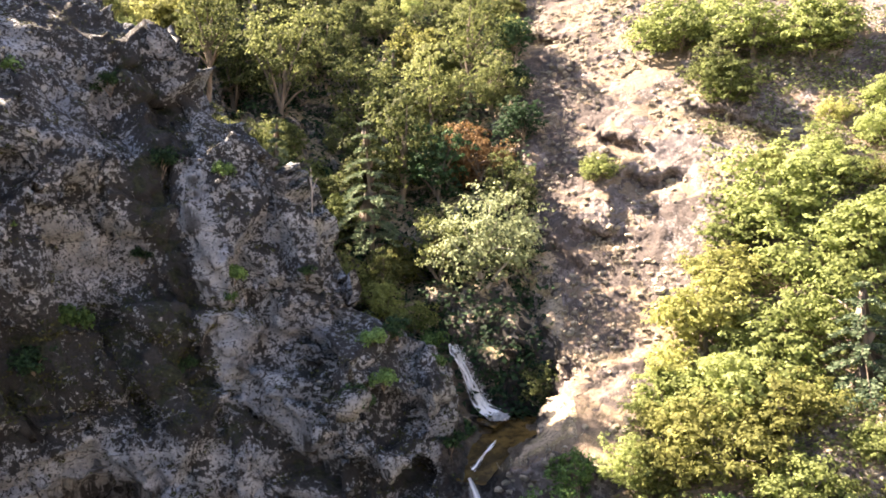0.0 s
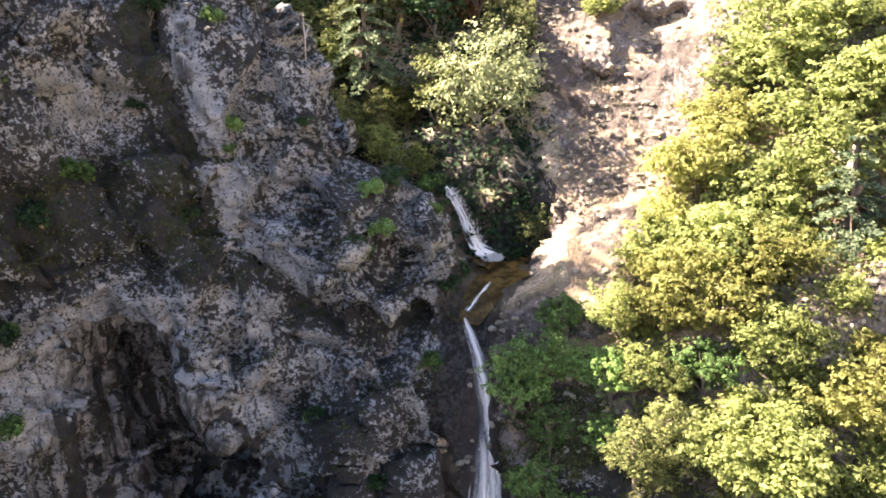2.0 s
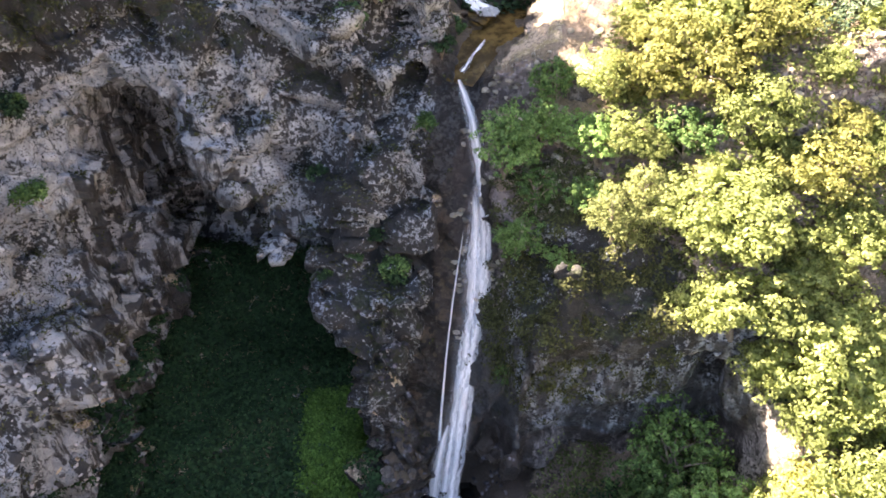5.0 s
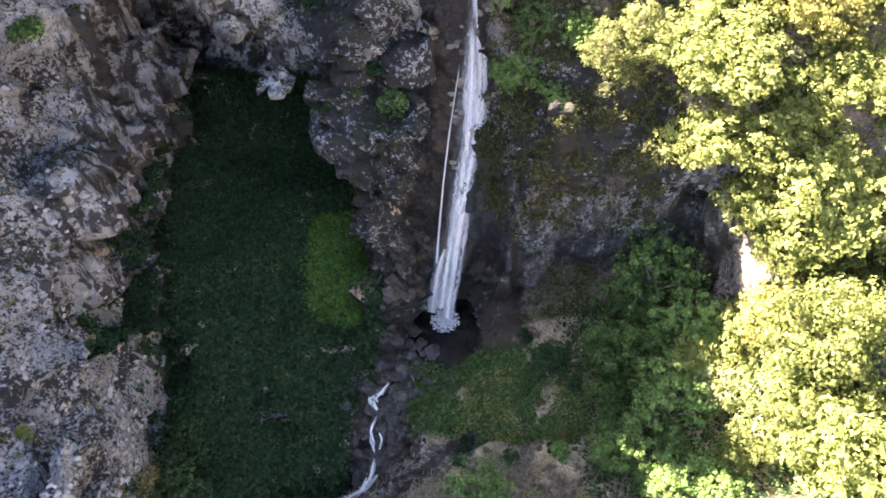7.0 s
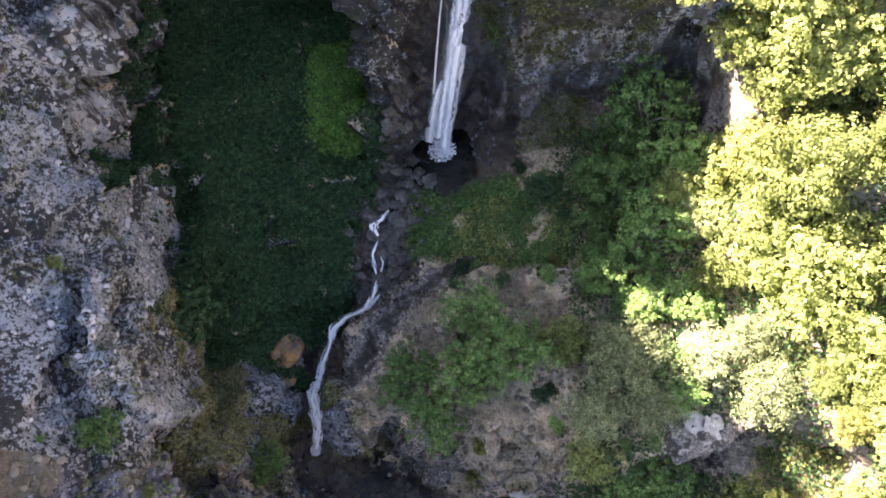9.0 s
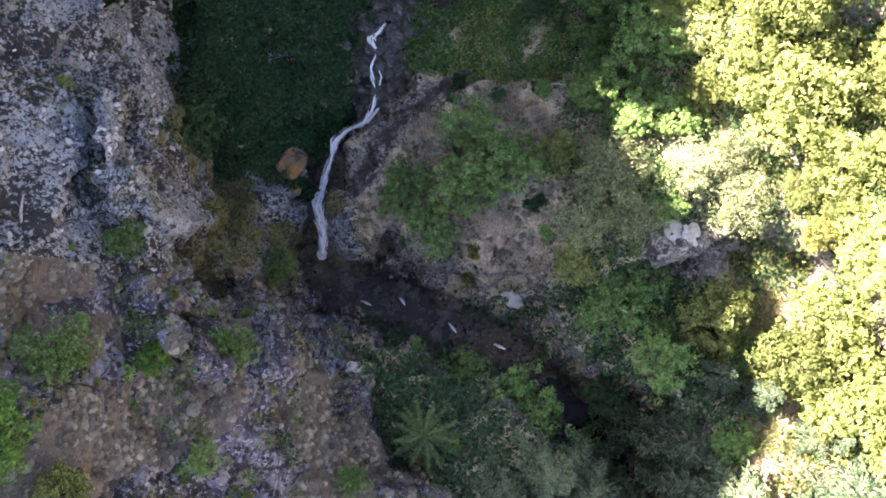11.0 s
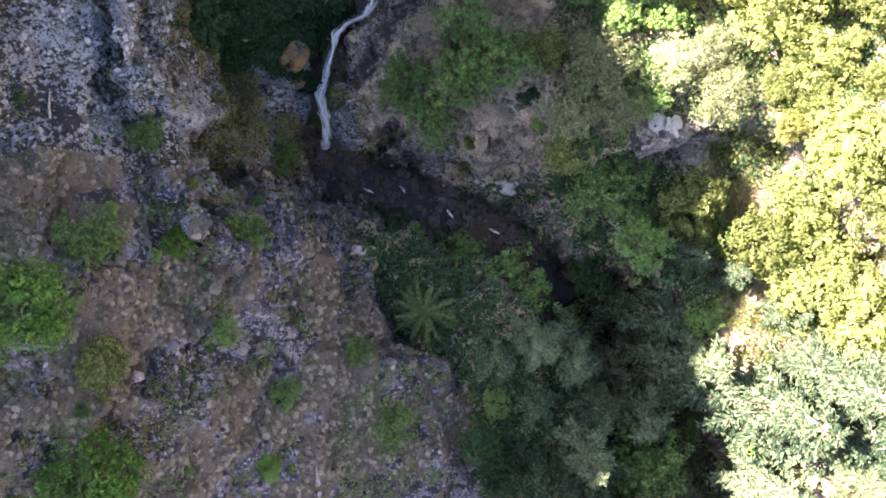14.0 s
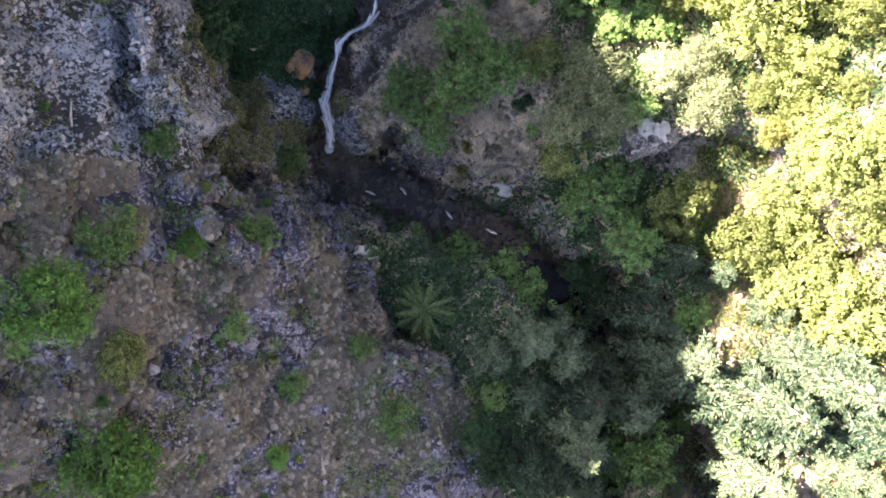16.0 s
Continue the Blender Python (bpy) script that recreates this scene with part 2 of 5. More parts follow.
def falling_water(name, dense=0.70, churn=1.0, streaks=0.95):
    """White falling water: a dense core, torn and thin towards its edges."""
    m, n, l = material(name)
    where = node(n, l, "ShaderNodeTexCoord").outputs["UV"]
    axes = node(n, l, "ShaderNodeSeparateXYZ", {}, {0: where})
    sway = calc(n, l, "MULTIPLY", calc(n, l, "SUBTRACT", fuzz(n, l, where, 3.0, 4, 0.6, (0.6, 3.0, 1)), 0.5), 0.35)
    bent = node(n, l, "ShaderNodeCombineXYZ", {}, {0: calc(n, l, "ADD", axes.outputs[0], sway), 1: axes.outputs[1]}).outputs[0]
    a, b = fuzz(n, l, bent, 3.0, 5, 0.62, (2.0, 0.32 * churn, 1)), fuzz(n, l, bent, 6.0, 6, 0.7, (3.6, 0.9 * churn, 1))
    edge = calc(n, l, "MULTIPLY", calc(n, l, "ABSOLUTE", calc(n, l, "SUBTRACT", axes.outputs[0], 0.5), 0.0), 1.15)
    thick = calc(n, l, "ADD", calc(n, l, "SUBTRACT", 0.56, edge), calc(n, l, "MULTIPLY", calc(n, l, "SUBTRACT", a, 0.5), streaks))
    thick = calc(n, l, "ADD", thick, calc(n, l, "MULTIPLY", calc(n, l, "SUBTRACT", b, 0.5), 0.45))
    body = calc(n, l, "MULTIPLY", band(n, l, thick, 0.06, dense), band(n, l, axes.outputs[1], 0.0, 0.40))
    colour = mix(n, l, band(n, l, thick, 0.25, 0.65), (0.80, 0.85, 0.90), (0.97, 0.98, 0.99))
    p = node(n, l, "ShaderNodeBsdfPrincipled", {"Roughness": 0.5}, {"Base Color": colour})
    g = node(n, l, "ShaderNodeMixShader", {0: 0.12}, {1: p.outputs[0], 2: node(n, l, "ShaderNodeBsdfTranslucent", {}, {"Color": colour}).outputs[0]})
    clear = node(n, l, "ShaderNodeBsdfTransparent")
    s = node(n, l, "ShaderNodeMixShader", {}, {0: body, 1: clear.outputs[0], 2: g.outputs[0]})
    l.new(s.outputs[0], n.new("ShaderNodeOutputMaterial").inputs[0])
    return m


def brook_water(name, deep=(0.003, 0.004, 0.004), shallow=(0.012, 0.010, 0.008)):
    m, n, l = material(name)
    where = node(n, l, "ShaderNodeTexCoord").outputs["Object"]
    v, w = fuzz(n, l, where, 2.5, 5, 0.65), fuzz(n, l, where, 0.9, 5, 0.7)
    b = finish(n, l, mix(n, l, band(n, l, w, 0.4, 0.65), deep, shallow), 0.2, v, 0.6, 0.10)
    b.inputs["Specular IOR Level"].default_value = 0.35
    b.inputs["IOR"].default_value = 1.33
    return m


cliff_rock = cliff_material("cliff_rock", (0.305, 0.335, 0.360), (0.165, 0.184, 0.202), (0.011, 0.012, 0.0125), (0.014, 0.021, 0.009))
hill_rock = ground_material("hill_rock", (0.165, 0.168, 0.195), (0.045, 0.047, 0.070), (0.014, 0.015, 0.020), (0.108, 0.097, 0.082), (0.125, 0.114, 0.084), 0.70, 0.5, 0.6, 0.5, 0.6)
slope_rock = ground_material("slope_rock", (0.185, 0.164, 0.160), (0.138, 0.121, 0.118), (0.075, 0.062, 0.057), (0.195, 0.150, 0.115), (0.175, 0.138, 0.092), 0.66, -0.3, 0.9, 1.1, 0.5)
valley_soil = ground_material("valley_soil", (0.22, 0.205, 0.19), (0.11, 0.10, 0.095), (0.038, 0.036, 0.033), (0.40, 0.325, 0.24), (0.24, 0.205, 0.115), 0.50, 0.4)
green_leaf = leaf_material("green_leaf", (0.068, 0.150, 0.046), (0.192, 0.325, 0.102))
# lime is lightened beyond plain foliage: sunlight put into the leaf colour
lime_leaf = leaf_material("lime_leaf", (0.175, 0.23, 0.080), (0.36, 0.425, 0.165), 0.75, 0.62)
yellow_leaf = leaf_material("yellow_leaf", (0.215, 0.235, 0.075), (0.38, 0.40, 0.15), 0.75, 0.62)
rust_leaf = leaf_material("rust_leaf", (0.22, 0.13, 0.06), (0.36, 0.24, 0.11))
silver_leaf = leaf_material("silver_leaf", (0.14, 0.18, 0.09), (0.28, 0.33, 0.18))
olive_leaf = leaf_material("olive_leaf", (0.085, 0.115, 0.042), (0.25, 0.285, 0.115), 0.75, 0.5)
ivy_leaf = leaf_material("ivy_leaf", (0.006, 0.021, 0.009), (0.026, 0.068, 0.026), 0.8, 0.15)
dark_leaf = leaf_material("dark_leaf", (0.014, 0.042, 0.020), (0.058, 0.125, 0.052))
needle = leaf_material("needle", (0.028, 0.070, 0.044), (0.185, 0.245, 0.145), 0.7, 0.25)
bright_leaf = leaf_material("bright_leaf", (0.075, 0.18, 0.035), (0.15, 0.31, 0.065))
moss_leaf = leaf_material("moss_leaf", (0.032, 0.042, 0.016), (0.095, 0.105, 0.040), 0.8, 0.2)
palm_leaf = leaf_material("palm_leaf", (0.06, 0.11, 0.04), (0.12, 0.17, 0.065))
foam_white = stone_material("foam_white", (0.80, 0.83, 0.85), (0.92, 0.94, 0.95))
olive_grass = leaf_material("olive_grass", (0.085, 0.093, 0.042), (0.22, 0.218, 0.105), 0.8, 0.3)
dry_grass = leaf_material("dry_grass", (0.21, 0.190, 0.150), (0.42, 0.388, 0.312), 0.8, 0.3)
bark = bark_material("bark", (0.10, 0.08, 0.06), (0.22, 0.19, 0.16))
pale_bark = bark_material("pale_bark", (0.22, 0.21, 0.19), (0.42, 0.40, 0.37))
boulder_stone = stone_material("boulder_stone", (0.040, 0.038, 0.036), (0.150, 0.142, 0.134), 0.45)
rusty_stone = stone_material("rusty_stone", (0.09, 0.085, 0.08), (0.38, 0.185, 0.04))
scree_stone = leaf_material("scree_stone", (0.045, 0.045, 0.055), (0.19, 0.187, 0.20), 0.9, 0.0)
pale_scree = leaf_material("pale_scree", (0.03, 0.03, 0.03), (0.42, 0.41, 0.41), 0.9, 0.0)
pale_stone = stone_material("pale_stone", (0.38, 0.36, 0.33), (0.55, 0.53, 0.50))
white_water = falling_water("white_water")
churned_water = falling_water("churned_water", 0.36, 6.0, 2.3)
broken_water = falling_water("broken_water", 0.55, 9.0, 3.4)
stream_water = brook_water("stream_water")
amber_water = brook_water("amber_water", (0.035, 0.022, 0.008), (0.13, 0.085, 0.030))

# ---- landforms ----
def smax(a, b, k):
    h = np.clip(0.5 + 0.5 * (a - b) / k, 0, 1)
    return b + (a - b) * h + k * h * (1 - h)


def smin(a, b, k):
    return -smax(-a, -b, k)


def ramp(v, *stops):
    """A line through stops of (at, value)."""
    return np.interp(v, [s[0] for s in stops], [s[1] for s in stops])


def step01(v, a, b):
    h = np.clip((v - a) / (b - a), 0, 1)
    return h * h * (3 - 2 * h)


# the brook, from the upper pool over both falls to the wooded bend: place and half width
BROOK = [(1.6, 60.0, 36.5, 0.9), (3.6, 57.2, 32.2, 1.0), (6.0, 56.4, 31.9, 2.1), (4.4, 53.2, 31.4, 1.2), (2.5, 49.4, 30.2, 0.8), (1.3, 35.7, 0.0, 3.0),
         (-0.8, 32.0, -0.5, 2.0), (-4.4, 28.2, -1.4, 1.5), (-3.9, 25.0, -2.5, 1.5), (-5.0, 22.3, -3.5, 1.0), (-8.7, 20.3, -4.6, 1.0), (-10.2, 15.1, -7.4, 1.1),
         (-10.6, 10.8, -10.0, 1.2), (-9.3, 8.0, -10.5, 2.2), (-3.9, 5.9, -11.0, 1.7), (1.9, 3.3, -11.5, 1.6), (6.2, 1.5, -12.0, 1.6), (17.0, -9.6, -13.5, 1.8),
         (30.0, -30.0, -17.0, 2.0), (48.0, -70.0, -24.0, 2.0), (90.0, -160.0, -40.0, 3.0), (140.0, -420.0, -60.0, 3.0)]


def brook_at(x, y):
    """Distance from the brook's line, its height there, and its half width."""
    d, z, w = np.full(x.shape, 1e9), np.zeros(x.shape), np.ones(x.shape)
    for a, b in zip(BROOK, BROOK[1:]):
        dx, dy = b[0] - a[0], b[1] - a[1]
        u = np.clip(((x - a[0]) * dx + (y - a[1]) * dy) / (dx * dx + dy * dy), 0, 1)
        e = np.hypot(x - a[0] - u * dx, y - a[1] - u * dy)
        near = e < d
        d, z, w = np.where(near, e, d), np.where(near, a[2] + u * (b[2] - a[2]), z), np.where(near, a[3] + u * (b[3] - a[3]), w)
    return d, z, w


def left_hill(x, y):
    """The near hillside: a slope above a broken edge that drops to the gorge."""
    xe = ramp(y, (-160, 40), (-60, 22), (-40, 14), (-18, 4), (-11, -0.5), (-8, -6), (-5, -8), (0, -9), (5, -11), (8, -16), (12, -19.5), (20, -20.2), (27, -22.3), (39, -24), (45, -22), (70, -30))
    ze = ramp(y, (-160, -20), (-60, -9), (-40, -6), (-18, 0), (-11, 1.5), (-8, 3.6), (-5, 5.5), (0, 7), (5, 7), (8, 10), (12, 12.5), (20, 12.5), (30, 15.5), (45, 17), (70, 30))
    s = ramp(y, (-40, 0.6), (-18, 0.6), (-13, 0.72), (-8, 0.88), (0, 0.95), (13, 1.4), (20, 1.45), (45, 1.45))
    # west of -30 the unseen hill is raised to cast shade over the gorge
    h = ze + s * (xe - x) + ramp(y, (10, 0.30), (22, 0.40), (34, 0.56)) * np.maximum(-30 - x, 0) * step01(y, -6, 10) * step01(-y, -58, -43)
    h = smin(h, ze - ramp(y, (-25, 0.9), (-8, 2.2), (5, 4.0), (14, 12.0)) * (x - xe), 1.6)
    bench = 2.6 - 0.35 * np.abs(x + 15.5) - 0.10 * (y - 9.0) ** 2
    h = smax(h, bench, 1.5)
    # the far crest, out of view: its notches are shaped to set where sun reaches the gorge
    top = ramp(y + 0.445 * (x + 60), (10, 87), (22, 88), (27, 86.5), (35, 91), (43, 90), (48, 84.5), (53, 89.5), (61, 91), (69, 90), (90, 96)) + 0.10 * (-60 - x)
    return smin(h, top, 4.0)


def cliff(x, y):
    """The tall shaded cliff beside the falls, with its leaning upper face and ridge."""
    y0 = ramp(x, (-40, 22), (-30, 30), (-24, 37.5), (-20, 42.5), (-9, 43.5), (-7, 42), (-5, 37.5), (-3, 35.8), (0, 35.4), (4, 35.6), (9, 37))
    k = ramp(x, (-9, 7.0), (-6, 5.0), (-4, 3.6), (-1, 2.5), (3, 2.15))
    face = 0.0 + k * (y - y0)
    # west of -26 the mostly unseen ridge is kept low for sun on the right bank
    zr = ramp(x, (-60, 84), (-34, 67.5), (-30, 66.5), (-26, 64.4), (-22.8, 61.9), (-12.8, 53.0), (-7.2, 48.0), (0, 40.4), (2.6, 31.0), (5, 28), (9, 18))
    yr = ramp(x, (-60, 74), (-22.8, 60), (-7, 53.2), (2.6, 50.0), (9, 48))
    lean = zr + ramp(x, (-25, 0.68), (-17, 0.85), (-12, 1.1), (2, 1.3)) * (y - yr)
    back = zr - 0.72 * (y - yr)
    return smin(smin(face, lean, 1.5), back, 2.0)


def right_bank(x, y):
    """Knoll and terrace beside the brook, the rocky step behind them and the long slope above."""
    ys = ramp(x, (-8, 11), (-4, 8.5), (0, 6.8), (7, 5.6), (14, 5.5), (21, 6.6), (25, 8), (32, 5), (60, -20))
    low = -12.5 + 0.12 * (x - 5) + 0.95 * np.maximum(x - 22, 0)
    shelf = ramp(x, (-8, -2.5), (-4, 0.5), (0, 2.8), (6, 4.6), (15, 5.4), (22, 6), (30, 9.2), (60, 32), (300, 120))
    terrace = ramp(x, (-8, -2.5), (0, -0.5), (7, 1.0), (12, 2.5), (15, 4.0), (22, 7.5), (30, 13.5), (60, 38), (300, 130))
    shelf = shelf + (terrace - shelf) * step01(y, 19, 25)
    h = low + (shelf - low) * step01(y - ys, -1.8, 1.6)
    h = h - 9 * step01(ramp(y, (5, -1.0), (9, -5.5), (14, -8.2), (18, -7.2), (21, -2.5), (25, -0.8), (31, 3.0), (36, 6)) - x, 0, 3.2)
    up = ramp(y, (34.2, 0), (36.2, 19.5), (43, 29.5), (51, 33.0), (62, 42.0), (70, 51.5), (160, 128), (400, 190)) + ramp(y, (34, 0.12), (38, 0.42), (60, 0.48)) * (x - 13)
    east = step01(x, 18, 24)  # further east the step lies back into an even slope
    up = up + east * (ramp(y, (22, 0), (34.2, 15.0), (43, 29.5), (44, 29.5), (200, 29.5)) - ramp(y, (22, 0), (34.2, 0), (36.2, 19.5), (43, 29.5), (200, 29.5)))
    return smax(h, up, 1.2)


def height(x, y):
    d, zb, w = brook_at(x, y)
    floor = zb + 0.20 * np.maximum(d - w, 0) - 0.4
    ivy = 0.2 + 0.30 * (y - 28) + 0.10 * (-4 - x)
    ivy = ivy - 0.6 * np.maximum(15 - y, 0) - 3.0 * np.maximum(x - ramp(y, (14, -11.6), (18, -11.0), (22, -7.0), (28, -6.0), (34, -3.0)), 0) - 3 * np.maximum(-22.5 - x, 0)
    gully = 33.5 + 1.0 * (y - 59) + 0.10 * np.abs(x - 5)
    gully = gully - 4 * np.maximum(51 - y, 0)
    h = smax(smax(floor, np.minimum(ivy, 14), 0.8), smax(left_hill(x, y), cliff(x, y), 3.0), 1.0)
    h = smax(smax(h, right_bank(x, y), 1.0), np.minimum(gully, 75 + 0.3 * (y - 100)), 2.0)
    e = np.maximum(d - w * (1 + 0.3 * np.sin(1.3 * x + 0.7 * y) + 0.25 * np.sin(2.1 * y - 0.9 * x)), 0)
    bed = zb - 0.35 + 1.6 * e + ramp(y, (8, 2.0), (22, 2.0), (30, 9.0)) * np.maximum(e - 0.9, 0)
    return smin(h - 7.0 * np.exp(-((x - 15.7) / 2.5) ** 2 - ((y + 20.0) / 2.5) ** 2), bed, 0.6)


def hollow(x, y, z):
    """Above zero where rock stays: the great undercut in the cliff and the recess below the rocky step."""
    arch = ramp(x, (-24.5, 22), (-22.5, 29.2), (-20, 30.4), (-15.6, 29.6), (-10.5, 22.0), (-5.4, 17.4), (-3.4, 4.0))
    back = 61.0 - 0.36 * np.maximum(z - 13, 0)
    cave = np.maximum(np.maximum((z - arch) * 0.75, y - back), np.maximum(-23.6 - x + 0.10 * np.maximum(14 - z, 0), 28 - y))
    step = np.maximum(np.maximum((z - 16.8 - 0.16 * (x - 8)) * 0.9, y - 36.9 - 0.05 * (x - 6)), np.maximum(6.0 - x, x - 21))
    step = np.maximum(step, 28 - y)
    return np.minimum(cave, step)


CRACK = [(-1.5, 30.0), (-5.6, 31.2), (-8.4, 31.8), (-9.4, 33.4), (-11.4, 35.1), (-13.6, 36.4), (-14.2, 38.1), (-14.8, 40.5), (-15.4, 42.2), (-15.8, 44.4), (-17.2, 50.0), (-20.0, 57.0)]


def from_line(x, z, points):
    """Distance from a crooked line drawn on the cliff."""
    d = np.full(np.shape(x), 1e9)
    for (ax, az), (bx, bz) in zip(points, points[1:]):
        u = np.clip(((x - ax) * (bx - ax) + (z - az) * (bz - az)) / ((bx - ax) ** 2 + (bz - az) ** 2), 0, 1)
        d = np.minimum(d, np.hypot(x - ax - u * (bx - ax), z - az - u * (bz - az)))
    return d


def clefts(x, y, z):
    """How far the rock steps back: a crooked gully down the cliff's middle, and ledges with a shadowed foot here and on the sunny slope."""
    out = 3.6 * np.exp(-(from_line(x, z, CRACK) / 1.0) ** 2)
    for sill, depth, tall in ((ramp(x, (-30, 53), (-24, 50.5), (-19, 47.0), (-16, 45.5), (-13, 42)), 2.5, 6.0), (ramp(x, (-24, 36.5), (-16, 37.5), (-11, 40), (-4, 36)), 1.5, 4.0),
                              (ramp(x, (-22, 31.2), (-12, 30.5), (-7, 33.0), (0, 31)), 1.2, 3.5)):
        below = sill - z
        out = out + depth * step01(below, 0.0, 0.7) * step01(tall - below, 0.0, tall)
    out = out * step01(y, 36, 39) * step01(x, -32, -28) * step01(-x, -2, 0)
    for west, east, za, zc in ((15.2, 18.6, 53.4, 52.0), (16.0, 20.5, 49.2, 49.8), (22.5, 29.5, 56.0, 52.5), (8.5, 13.8, 64.0, 63.4), (12.0, 15.0, 45.8, 45.2), (26.0, 31.0, 60.5, 61.5)):
        below = za + (zc - za) * (x - west) / (east - west) - z
        window = step01(x, west - 0.8, west + 0.8) * step01(-x, -east - 0.8, 0.8 - east) * step01(y, 55, 58)
        out = out + 1.5 * window * step01(below, -0.1, 0.4) * step01(2.2 - below, 0.0, 1.8)
    return out


# ---- the ground as a solid, its skin and its pieces ----
LATTICE = np.random.default_rng(7).random((32, 32, 32))


def value_noise(p, size, salt=0):
    """Smooth noise from -1 to 1 at points p, with features of that size."""
    q = p / size + salt * 7.31
    i = np.floor(q).astype(int)
    f = q - i
    f = f * f * (3 - 2 * f)
    out = 0
    for c in range(8):
        o = (c & 1, c >> 1 & 1, c >> 2 & 1)
        w = 1
        for k in range(3):
            w = w * (f[:, k] if o[k] else 1 - f[:, k])
        out = out + w * LATTICE[(i[:, 0] + o[0]) % 32, (i[:, 1] + o[1]) % 32, (i[:, 2] + o[2]) % 32]
    return out * 2 - 1


def facets(p, size, salt=0):
    """Broken, angular relief: each cell of a jittered lattice is a block with its own level and lean."""
    q = p / size + salt * 3.7
    base = np.floor(q).astype(int)
    best, level = np.full(len(q), 1e9), np.zeros(len(q))
    for c in range(27):
        i = base + (c % 3 - 1, c // 3 % 3 - 1, c // 9 - 1)
        a, b, d = i[:, 0] % 32, i[:, 1] % 32, i[:, 2] % 32
        j = np.stack([LATTICE[a, b, d], LATTICE[b, d, a], LATTICE[d, a, b]], 1)
        off = q - i - j
        e = (off ** 2).sum(1)
        near = e < best
        v = LATTICE[(a + 5) % 32, (b + 9) % 32, (d + 3) % 32] * 2 - 1 + ((j[:, ::-1] - 0.5) * 1.6 * off).sum(1)
        best, level = np.where(near, e, best), np.where(near, v, level)
    return level


CELL = 0.5
LOW, HIGH = np.array((-50.0, -30.0, -17.0)), np.array((48.0, 104.0, 82.0))
gx, gy, gz = (np.arange(a, b, CELL) for a, b in zip(LOW, HIGH))
flat_x, flat_y = np.meshgrid(gx, gy, indexing="ij")
top = height(flat_x, flat_y)
slope_x, slope_y = np.gradient(top, CELL)
steep = np.sqrt(1 + slope_x ** 2 + slope_y ** 2)
solid = np.clip((top[:, :, None] - gz[None, None, :]) / steep[:, :, None], -6, 6).astype(np.float32)
near = np.argwhere((flat_y > 26) & (flat_y < 64) & (flat_x > -28) & (flat_x < 24))
nx, ny = near[:, 0], near[:, 1]
solid[nx, ny] = np.minimum(solid[nx, ny], hollow(flat_x[nx, ny][:, None], flat_y[nx, ny][:, None], gz[None, :]))
# the ivy floor and the pool's bed run on below the undercut
under = np.where(flat_y > 26, np.where(flat_x < -2.5, 0.2 + 0.30 * (flat_y - 28) + 0.10 * (-4 - flat_x), np.maximum(0.2 + 0.35 * (flat_x - 6), -0.3 - 0.8 * np.exp(-((flat_x - 1.6) / 2.2) ** 2)) + 0.5 * np.maximum(flat_y - 37, 0)), -99)
solid[nx, ny] = np.maximum(solid[nx, ny], np.minimum(under[nx, ny][:, None], top[nx, ny][:, None]) - gz[None, :])
skin = np.argwhere(np.abs(solid) < 3.0)
at = LOW + skin * CELL
d_brook = brook_at(at[:, 0], at[:, 1])[0]
calm = np.clip(d_brook / 5.0, np.where(at[:, 1] > 33, 0.12, 0.42), 1) * (1 - 0.55 * step01(at[:, 0], 8, 12) * step01(at[:, 1], 44, 50))
push = value_noise(at, 9.0, 1) * 1.1 + (1 - 2 * np.abs(value_noise(at * (1, 1, 0.7), 4.6, 2))) * 0.75 + value_noise(at, 2.2, 3) * 0.40
push = push * calm - (0.4 + 1.5 * np.exp(-((at[:, 0] + 8.0) / 5.0) ** 2)) * step01(at[:, 1], 47, 51) * step01(at[:, 2], 36, 42) * step01(-at[:, 0], -4, 0) * step01(at[:, 0], -20, -14) - clefts(at[:, 0] + 0.8 * value_noise(at, 2.5, 8), at[:, 1], at[:, 2] + 0.8 * value_noise(at, 2.0, 9))
solid[skin[:, 0], skin[:, 1], skin[:, 2]] += push.astype(np.float32)


